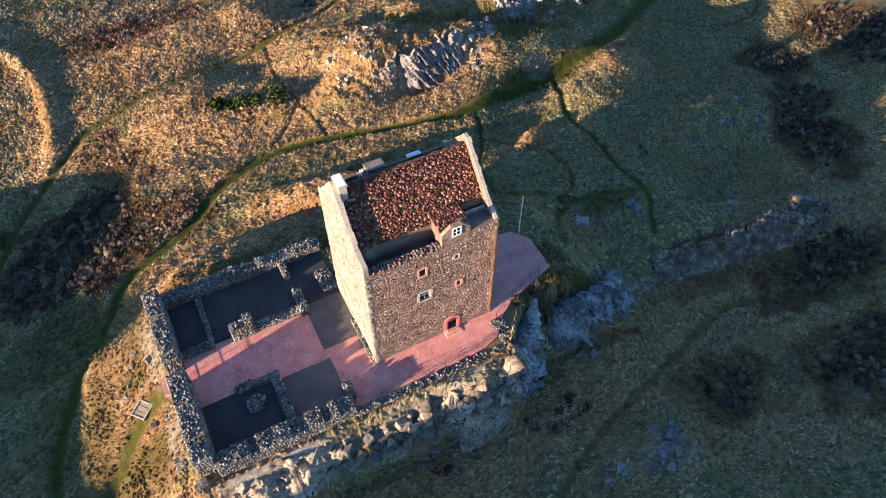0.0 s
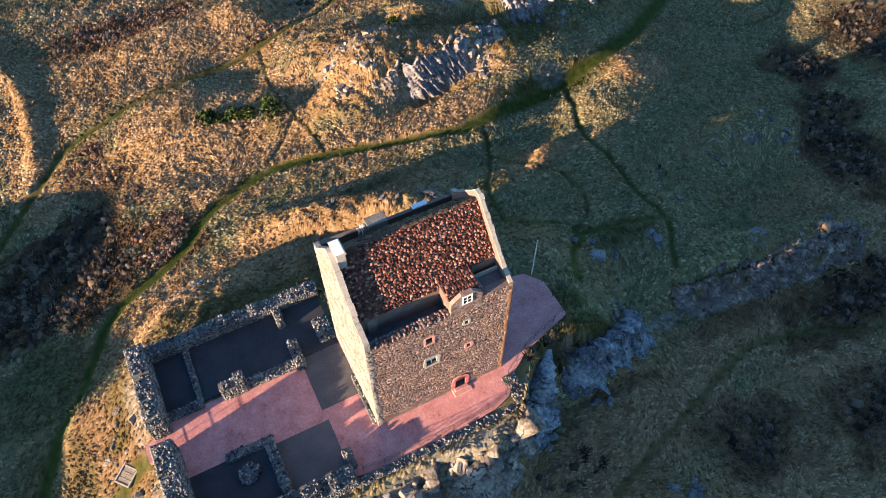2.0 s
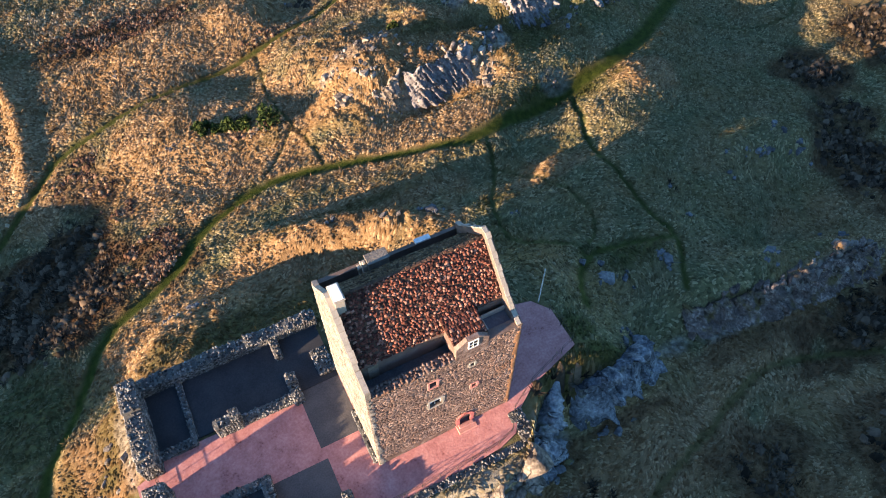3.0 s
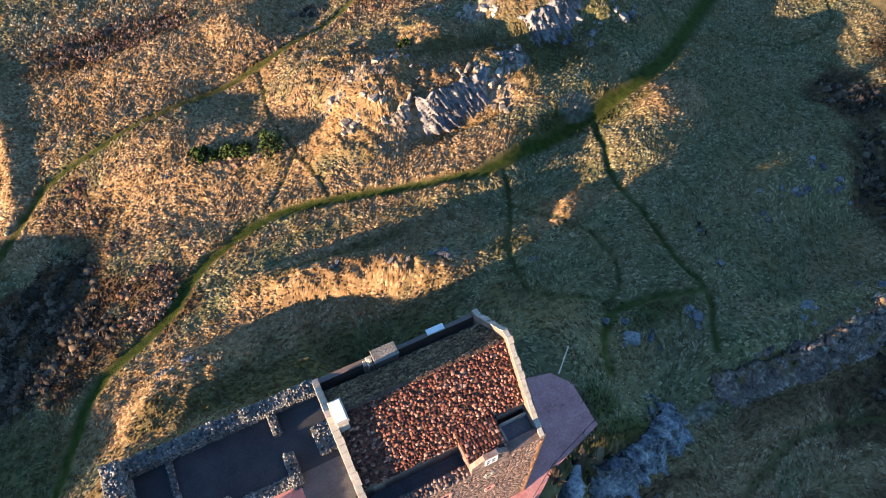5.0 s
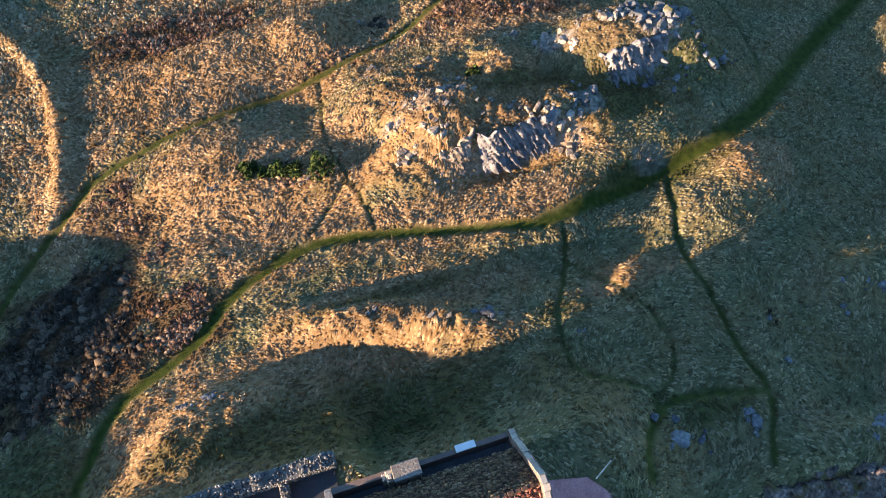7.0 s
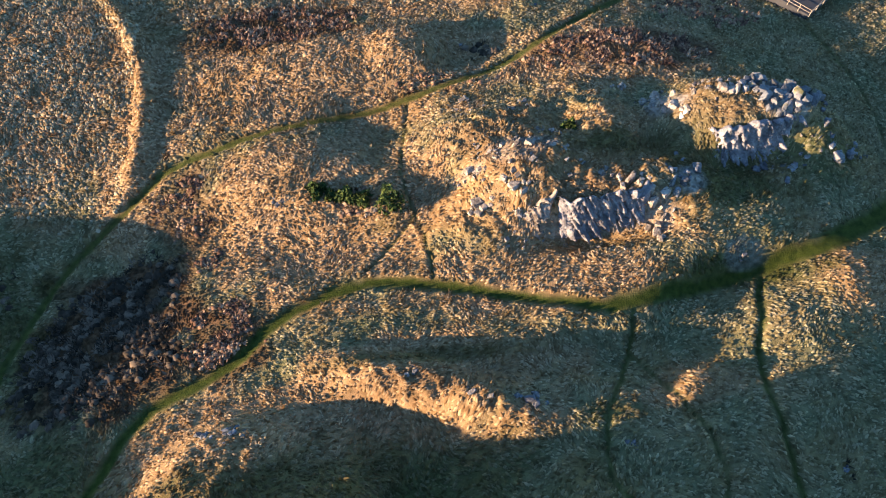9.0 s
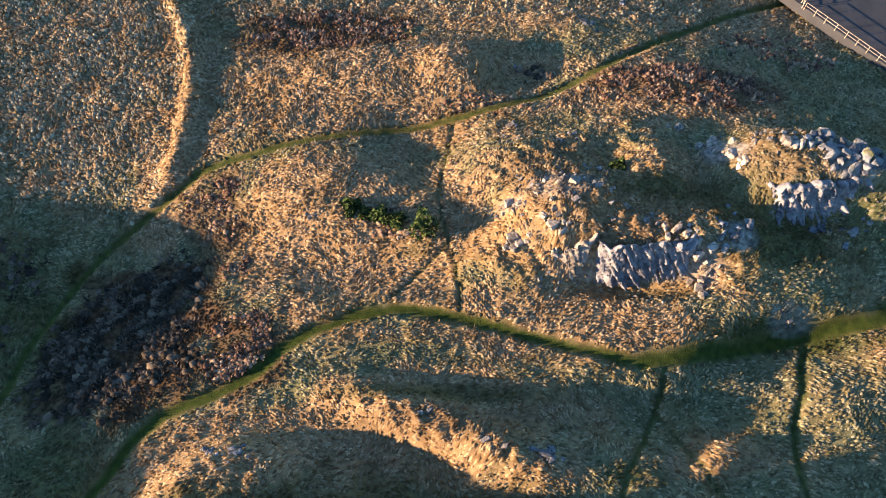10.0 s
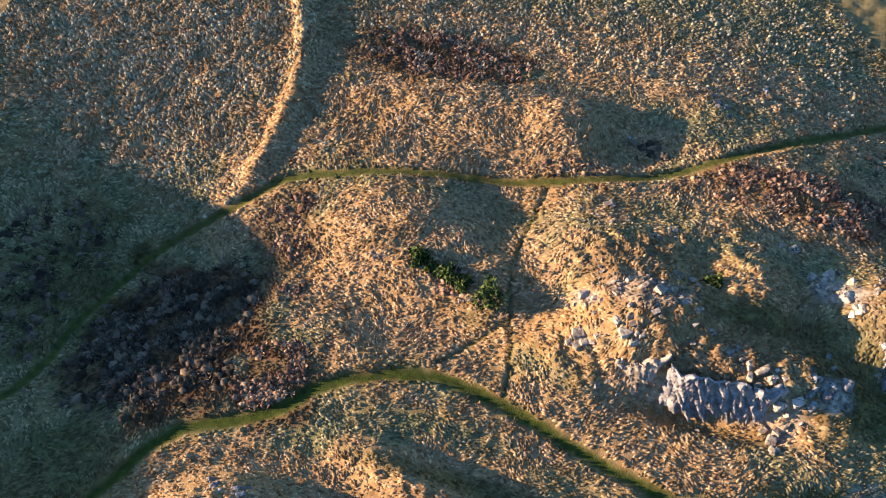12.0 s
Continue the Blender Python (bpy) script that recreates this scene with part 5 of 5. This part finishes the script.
for i, (x0, z0, x1, z1) in enumerate(openings):
    if i == 0:
        door = framed("doorway", surround(x0, z0 + 0.12, x1, z1, red_stone, 0.3, False), red_stone, "red sandstone door surround")
        mid, spring = (x0 + x1) / 2, z1
        half = (x1 - x0) / 2
        for k in range(9):
            a, b = math.pi * (k + 0.04) / 9, math.pi * (k + 0.96) / 9
            ring = [(mid + r * math.cos(w), spring + r * math.sin(w)) for r, w in ((half, a), (half + 0.32, a), (half + 0.32, b), (half, b))]
            part("arch_stone", prism(ring, "y", Y0 - 0.10, Y0 + 0.2), red_stone, door)
        # Dark sheet on the wall face: the doorway's shaded head, drawn without a hole.
        part("arch_head", prism([(mid + half * math.cos(math.pi * k / 10), spring + half * math.sin(math.pi * k / 10)) for k in range(11)], "y", Y0 - 0.075, Y0 + 0.1), dark_iron, door, "dark sheet standing for the shaded head of the arched doorway")
        part("door", boxes((x0, Y0 + 0.5, z0, x1, Y0 + 0.56, z1)), dark_iron, door, "dark plank door set deep in the wall")
        continue
    mat = pale_stone if i in (1, 4) else pink_stone
    win = framed("window", surround(x0, z0, x1, z1, mat, (0.22, 0.14, 0.16, 0.16, 0.12)[i]), mat, "dressed stone window surround")
    part("pane", boxes((x0, Y0 + 0.22, z0, x1, Y0 + 0.24, z1)), glass_dark, win)
    if i == 1:
        mx, mz = (x0 + x1) / 2, (z0 + z1) / 2
        part("window_frame", boxes((x0, Y0 + 0.1, z0, x0 + 0.07, Y0 + 0.2, z1), (x1 - 0.07, Y0 + 0.1, z0, x1, Y0 + 0.2, z1), (mx - 0.03, Y0 + 0.12, z0, mx + 0.03, Y0 + 0.2, z1), (x0 + 0.07, Y0 + 0.12, mz - 0.03, x1 - 0.07, Y0 + 0.2, mz + 0.03), (x0, Y0 + 0.1, z1 - 0.07, x1, Y0 + 0.2, z1)), white_paint, win)
part("interior_floor", boxes((X0 + 0.4, Y0 + 0.8, 9.4, X1 - 0.4, Y1 - 0.6, 10.2)), shaded_gravel, tower)
part("door_step", boxes((16.0, Y0 - 0.75, 9.9, 17.7, Y0 - 0.02, 10.14), (16.2, Y0 - 0.38, 10.14, 17.5, Y0 - 0.02, 10.28), bevel=0.03), pink_stone, tower, "pink stone door step")


def clear(a, b, ha, hb):
    x, z = X0 + a, 9.7 + b
    if DX0 - ha < x < DX1 + ha and z > HEAD - 0.5:
        return False
    return not any(o[0] - 0.2 - ha < x < o[2] + 0.2 + ha and o[1] - 0.1 - hb < z < o[3] + 0.2 + hb for o in openings)


face_s = course((X0, Y0, 9.7), (1, 0, 0), (0, 0, 1), (0, -1, 0), X1 - X0, HEAD - 9.7, 0.27, 0.145, 0.009, 0.008, keep=clear)
face_s += course((DX1, Y0, HEAD), (1, 0, 0), (0, 0, 1), (0, -1, 0), X1 - DX1, 0.75, 0.27, 0.145, 0.009, 0.008)
face_d = course((DX0, Y0 - 0.02, HEAD - 0.3), (1, 0, 0), (0, 0, 1), (0, -1, 0), DX1 - DX0, 2.0, 0.25, 0.15, 0.008, 0.01,
                keep=lambda a, b, ha, hb: not (0.7 - ha < a < 1.9 + ha and 0.9 - hb < b < 2.3) and b + hb < 1.65 + 0.9 * min(a - ha, 2.55 - a - ha))


def under_gable(a, b, ha, hb):
    y, z = Y1 - a, 9.7 + b
    top = 24.3 if y > Y1 - 0.75 else (RIDGE + 0.3 - (y - RIDGE_Y) * 1.12 if y > RIDGE_Y else RIDGE + 0.3 - (RIDGE_Y - y) * 1.0)
    if y < Y0 + 1.0:
        top = 23.2
    return z + hb < top


face_w = course((X0, Y1, 9.7), (0, -1, 0), (0, 0, 1), (-1, 0, 0), Y1 - Y0, 18.5, 0.34, 0.19, 0.03, keep=under_gable)
# dressed quoins at the corners
quoins = []
for x, dx in ((X0, 1), (X1, -1)):
    z = 9.75
    while z < 22.9:
        w = rng.uniform(0.2, 0.55)
        quoins.append([x + dx * w / 2, Y0 + 0.02, z + 0.16, w / 2, 0, 0, 0, 0, 0.15, 0, -0.05, 0])
        z += 0.33
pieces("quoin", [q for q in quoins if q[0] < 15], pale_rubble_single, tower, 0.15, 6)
pieces("quoin", [q for q in quoins if q[0] > 15], sun_orange_stone, tower, 0.15, 6)
heads = []
for row in (0.12, 0.36, 0.6):
    for x in np.arange(X0 + 0.5, DX0 - 0.1, 0.27):
        a = rng.uniform(-0.5, 0.5)
        w, d = rng.uniform(0.09, 0.17), rng.uniform(0.09, 0.16)
        heads.append([x + rng.uniform(0, 0.15), Y0 + row + rng.uniform(-0.06, 0.06), HEAD + 0.02, w * math.cos(a), w * math.sin(a), 0, -d * math.sin(a), d * math.cos(a), 0, 0, 0, rng.uniform(0.04, 0.14)])
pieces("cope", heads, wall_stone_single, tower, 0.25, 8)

# ---- ruined court walls ----
def ruin(label, x0, y0, x1, y1, top, foot=9.2, ragged=0.25, singles=0, stone=0.23):
    """A broken rubble wall: a core with stones on both faces and loose ones on top."""
    thing = tagged(empty("ruined_wall", ((x0 + x1) / 2, (y0 + y1) / 2, foot)), label, "wall")
    bm = bmesh.new()
    along_x = (x1 - x0) > (y1 - y0)
    n = max(2, int(max(x1 - x0, y1 - y0) / 0.7))
    tops = [top + ragged * rng.uniform(-1, 0.5) for _ in range(n)]
    stones = []
    for i, t in enumerate(tops):
        a, b = i / n, (i + 1) / n
        r = (x0 + (x1 - x0) * a, y0, x0 + (x1 - x0) * b, y1) if along_x else (x0, y0 + (y1 - y0) * a, x1, y0 + (y1 - y0) * b)
        box(bm, r[0], r[1], foot, r[2], r[3], t)
        stones += dry_top(*r, t, stone, 1.5, 0.12)
        h = t - foot
        if along_x:
            stones += course((r[0], y0, foot), (1, 0, 0), (0, 0, 1), (0, -1, 0), r[2] - r[0], h, stone, stone * 0.62, 0.07)
            stones += course((r[2], y1, foot), (-1, 0, 0), (0, 0, 1), (0, 1, 0), r[2] - r[0], h, stone, stone * 0.62, 0.07)
        else:
            stones += course((x0, r[3], foot), (0, -1, 0), (0, 0, 1), (-1, 0, 0), r[3] - r[1], h, stone, stone * 0.62, 0.07)
            stones += course((x1, r[1], foot), (0, 1, 0), (0, 0, 1), (1, 0, 0), r[3] - r[1], h, stone, stone * 0.62, 0.07)
    ends = [(i, j) for i, j in ((0, -1), (-1, 1))]
    for i, d in ends:
        h = tops[i] - foot
        if along_x:
            stones += course((x0 if d < 0 else x1, y1 if d < 0 else y0, foot), (0, d, 0), (0, 0, 1), (d, 0, 0), y1 - y0, h, stone, stone * 0.62, 0.07)
        else:
            stones += course((x0 if d < 0 else x1, y0 if d < 0 else y1, foot), (-d, 0, 0), (0, 0, 1), (0, d, 0), x1 - x0, h, stone, stone * 0.62, 0.07)
    part("wall_core", bm, dark_mortar, thing)
    order = rng.permutation(len(stones))
    some = [stones[i] for i in order[:singles]]
    rest = [stones[i] for i in order[singles:]]
    if rest:
        blocks("stonework", rest, grey_stone, thing, jitter=0.2)
    pieces("stone", some, grey_stone_single, thing, 0.22)


ruin("thick ruined court wall of grey rubble north of the gate", -8.1, 38.6, -6.7, 46.6, 12.2, 7.0, 0.35, 150)
ruin("thick ruined court wall of grey rubble south of the gate", -8.1, 28.2, -6.5, 36.8, 12.3, 7.0, 0.35, 150)
ruin("ruined outer wall of the hall range", -6.7, 45.8, 9.2, 46.9, 11.0, 7.0, 0.25, 150)
ruin("broad tumbled south wall of the court", -6.5, 27.4, 5.6, 28.9, 11.1, 7.5, 0.3, 150)
ruin("low rubble edge of the terrace", 5.6, 27.2, 20.4, 27.8, 10.05, 7.5, 0.1, 120)
ruin("low rubble edge of the terrace corner", 20.4, 27.6, 21.6, 30.2, 10.2, 7.5, 0.1, 40)
ruin("ruined hall wall along the court", -6.7, 39.6, -3.6, 40.3, 10.2, 9.4, 0.2, 20)
ruin("standing fragment of the hall's court wall", -1.8, 39.4, 0.3, 40.2, 12.0, 9.4, 0.6, 40)
ruin("low hall wall along the court", 0.3, 39.5, 5.2, 40.3, 10.25, 9.4, 0.25, 40)
ruin("low cross wall in the hall range", -3.9, 40.3, -3.5, 45.8, 10.1, 9.4, 0.15, 20)
ruin("stub of a cross wall in the hall range", 4.7, 43.9, 5.3, 45.8, 10.6, 9.4, 0.2, 20)
ruin("broken door jamb of the hall range", 4.8, 39.2, 5.6, 42.0, 10.5, 9.4, 0.35, 30)
ruin("rubble at the foot of the tower's gable", 7.6, 40.8, 9.0, 43.2, 10.5, 9.4, 0.4, 30)
ruin("footing along the tower's gable", 8.75, 31.6, 9.08, 36.5, 10.1, 9.4, 0.2, 20)
ruin("cross wall of the kitchen range", 0.0, 28.9, 0.75, 34.1, 10.4, 9.4, 0.2, 40)
ruin("low front wall of the kitchen range", -3.2, 33.9, 0.75, 34.6, 10.1, 9.4, 0.2, 30)
ruin("stub wall at the kitchen range's end", 5.4, 28.9, 6.1, 30.4, 10.7, 9.4, 0.35, 30)


def oven(x, y):
    """A ring of rubble round a sunk hearth."""
    thing = tagged(empty("oven_base", (x, y, 9.6)), "round oven base of rubble in the kitchen range", "oven")
    bm = bmesh.new()
    bmesh.ops.create_cone(bm, cap_ends=True, segments=20, radius1=0.85, radius2=0.75, depth=0.5, matrix=Matrix.Translation((x, y, 9.75)))
    part("hearth", bm, dark_mortar, thing)
    ring = []
    for r, z, n in ((0.78, 10.0, 17), (0.8, 9.82, 18), (0.62, 10.12, 13), (0.35, 10.03, 6)):
        for k in range(n):
            a = 2 * math.pi * (k + rng.uniform(-0.3, 0.3)) / n
            u, v = np.array([-math.sin(a), math.cos(a), 0]), np.array([math.cos(a), math.sin(a), 0])
            ring.append([x + r * math.cos(a), y + r * math.sin(a), z, *(u * rng.uniform(0.09, 0.15)), *(v * rng.uniform(0.09, 0.16)), 0, 0, rng.uniform(0.06, 0.12)])
    pieces("stone", ring, grey_stone_single, thing, 0.22)


oven(-1.9, 32.3)

# ---- rails, gate, steps ----
def fence(name, label, line, height, mat, rails, r=0.03, gap=1.5, category="railing"):
    line = [Vector((x, y, z)) for x, y, z in line]
    thing = tagged(empty(name, line[0]), label, category)
    for a, b in zip(line[:-1], line[1:]):
        n = max(1, round((b - a).length / gap))
        for i in range(n + (b == line[-1])):
            p = a.lerp(b, i / n)
            part("post", rod(bmesh.new(), p - Vector((0, 0, 0.1)), p + Vector((0, 0, height)), r * 1.5), mat, thing)
        for k in rails:
            part("rail", rod(bmesh.new(), a + Vector((0, 0, height * k)), b + Vector((0, 0, height * k)), r), mat, thing)
    return thing


def fz(x, y):
    return (x, y, floor_z(x))


fence("railing", "dark metal railing along the terrace edge", [fz(6.4, 28.35), fz(8.2, 28.1), fz(14.5, 28.0), fz(18.5, 28.25), fz(20.0, 28.7), fz(21.0, 30.2)], 1.1, dark_iron, (1.0, 0.68, 0.36), 0.018)
fence("railing", "dark metal railing beside the tower's corner", [fz(21.1, 30.3), fz(23.7, 31.8), fz(28.8, 33.5), fz(28.8, 37.2)], 1.1, dark_iron, (1.0, 0.5), 0.018)
fence("gate", "low barred gate in the court wall", [(-7.3, 36.95, 9.7), (-7.3, 38.5, 9.7)], 1.15, dark_iron, (1.0, 0.6, 0.25), 0.02, gap=0.75, category="gate")
pole = tagged(part("flagpole", rod(bmesh.new(), (28.45, 38.5, 9.6), (28.45, 38.5, 15.6), 0.06, 8), white_paint), "tall white pole at the edge of the terrace", "pole")
steps = tagged(empty("timber_steps", (-11.0, 38.3, 7.4)), "two-panel flight of weathered timber boards below the gate", "steps")
lie = pose(-11.0, 38.3, 7.5, 0, -9, 41.3)


def step_board(name, mat, *size):
    ob = part(name, boxes(size, bevel=0.01), mat, steps)
    ob.matrix_parent_inverse = Matrix.Translation(-steps.location)
    ob.matrix_basis = lie


for i in range(16):
    if i != 8:
        step_board("board", timber, -1.42 + i * 0.17, -0.6, -0.03, -1.27 + i * 0.17, 0.6, 0.02 + 0.012 * (i % 3))
for x in (-1.5, -0.06, 1.32):
    step_board("edge_board", pale_stone, x, -0.62, -0.03, x + 0.13, 0.62, 0.09)
for y in (-0.74, 0.62):
    step_board("edge_board", pale_stone, -1.5, y, -0.2, 1.45, y + 0.12, 0.11)

# ---- car park, far off ----
def drawn(x, y):
    return 17.5 + 0.97 * (x - 17.5), 50 + 0.97 * (y - 50)


PARK = [drawn(*p) for p in ((60, 135.5), (67.6, 126.6), (78.3, 113.2), (92, 124), (118, 150), (84, 168))]
bm = bmesh.new()
lot_z = -5.0
lo = [bm.verts.new((x, y, lot_z - 1.5)) for x, y in PARK]
hi = [bm.verts.new((x, y, lot_z)) for x, y in PARK]
bm.faces.new(lo), bm.faces.new(hi)
for i in range(len(PARK)):
    j = (i + 1) % len(PARK)
    bm.faces.new((lo[i], lo[j], hi[j], hi[i]))
bmesh.ops.recalc_face_normals(bm, faces=bm.faces)
tagged(part("car_park", bm, asphalt), "dark asphalt car park beyond the moor", "car park", kind="structure")
fence("fence", "weathered post-and-rail fence along the car park", [(*drawn(59.8, 135.2), lot_z), (*drawn(67.2, 126.6), lot_z)], 1.1, timber, (1.0, 0.55), 0.04, 1.8, "fence")
fence("fence", "weathered post-and-rail fence along the car park", [(*drawn(69.2, 124.1), lot_z), (*drawn(78.2, 112.9), lot_z), (*drawn(92, 123.6), lot_z)], 1.1, timber, (1.0, 0.55), 0.04, 1.8, "fence")
fence("kissing_gate", "timber kissing gate at the car park", [(*drawn(67.4, 126.3), lot_z), (*drawn(68.4, 127.4), lot_z), (*drawn(69.2, 126.2), lot_z), (*drawn(69.0, 124.4), lot_z)], 1.2, timber, (1.0, 0.7, 0.4), 0.05, 0.9, "gate")


def car(x, y, z, turn):
    thing = empty("parked_car")
    body = [(-2.05, 0.35), (-2.1, 0.75), (-1.95, 0.95), (0.75, 1.0), (1.95, 0.85), (2.1, 0.6), (2.05, 0.35)]
    bm = prism(body, "y", -0.85, 0.85)
    bmesh.ops.bevel(bm, geom=bm.edges[:], offset=0.06, segments=2, affect="EDGES")
    part("body", bm, silver_paint, thing)
    bm = prism([(-1.9, 0.95), (-1.55, 1.42), (0.1, 1.46), (0.95, 0.97)], "y", -0.74, 0.74)
    bmesh.ops.bevel(bm, geom=bm.edges[:], offset=0.07, segments=2, affect="EDGES")
    part("glasshouse", bm, glass_dark, thing)
    bm = boxes((-1.45, -0.66, 1.43, 0.05, 0.66, 1.5), bevel=0.03)
    part("roof", bm, silver_paint, thing)
    for wx in (-1.3, 1.3):
        for wy in (-0.8, 0.8):
            bm = bmesh.new()
            bmesh.ops.create_cone(bm, cap_ends=True, segments=18, radius1=0.32, radius2=0.32, depth=0.2, matrix=pose(wx, wy, 0.32, 90))
            wheel = part("wheel", bm, black_rubber, thing)
            bm = bmesh.new()
            bmesh.ops.create_cone(bm, cap_ends=True, segments=14, radius1=0.2, radius2=0.18, depth=0.23, matrix=pose(wx, wy, 0.32, 90))
            part("rim", bm, silver_paint, wheel)
    thing.matrix_basis = pose(x, y, z, 0, 0, turn)
    return tagged(thing, "silver hatchback parked beside the fence", "car", "parked cars")


first = car(*drawn(67.2, 132.0), lot_z, 35)
copy_thing(first, pose(*drawn(63.6, 137.2), lot_z, 0, 0, 35))

# ---- wall and roof stones of the tower, last ----
def split(stones, pick, name, mat_one, mat_all, parent, jitter=0.16):
    near = sorted(range(len(stones)), key=lambda i: pick(stones[i]))[:300]
    chosen = set(near)
    pieces(name, [stones[i] for i in near], mat_one, parent, jitter)
    blocks("stonework" if name == "stone" else "slabbing", [s for i, s in enumerate(stones) if i not in chosen], mat_all, parent, jitter=jitter)


def roughened(stones, slip, turn):
    """Shifts and turns each stone a little in its bed."""
    out = []
    for s in np.asarray(stones):
        c0, u, v, n = s[:3], s[3:6], s[6:9], s[9:12]
        lu, lv = np.linalg.norm(u), np.linalg.norm(v)
        a, k = rng.normal(0, turn), rng.uniform(0.75, 1.25, 2)
        eu, ev = u / lu, v / lv
        fu, fv = eu * math.cos(a) + ev * math.sin(a), ev * math.cos(a) - eu * math.sin(a)
        out.append([*(c0 + eu * rng.normal(0, slip) + ev * rng.normal(0, slip)), *(fu * lu * k[0]), *(fv * lv * k[1]), *(n * rng.uniform(0.6, 1.5))])
    return out


slab_s, slab_n = roughened(slab_s, 0.05, 0.22), roughened(slab_n, 0.05, 0.22)
face_s, face_w = roughened(face_s, 0.02, 0.10), roughened(face_w, 0.03, 0.12)
split(slab_s, lambda s: abs(s[0] - 16), "slab", roof_stone_single, roof_stone, roof_s, 0.2)
slab_d = course((DX0 - 0.05, Y0 + 0.3, 24.56), (1, 0, 0), cat.normalized(), (0, -0.0995, 0.995), DX1 - DX0 + 0.1, 2.2, 0.26, 0.22, 0.05)
pieces("slab", slab_d, roof_stone_single, dormer, 0.2)
blocks("slabbing", slab_n, mossy_slab, roof_n, jitter=0.25)
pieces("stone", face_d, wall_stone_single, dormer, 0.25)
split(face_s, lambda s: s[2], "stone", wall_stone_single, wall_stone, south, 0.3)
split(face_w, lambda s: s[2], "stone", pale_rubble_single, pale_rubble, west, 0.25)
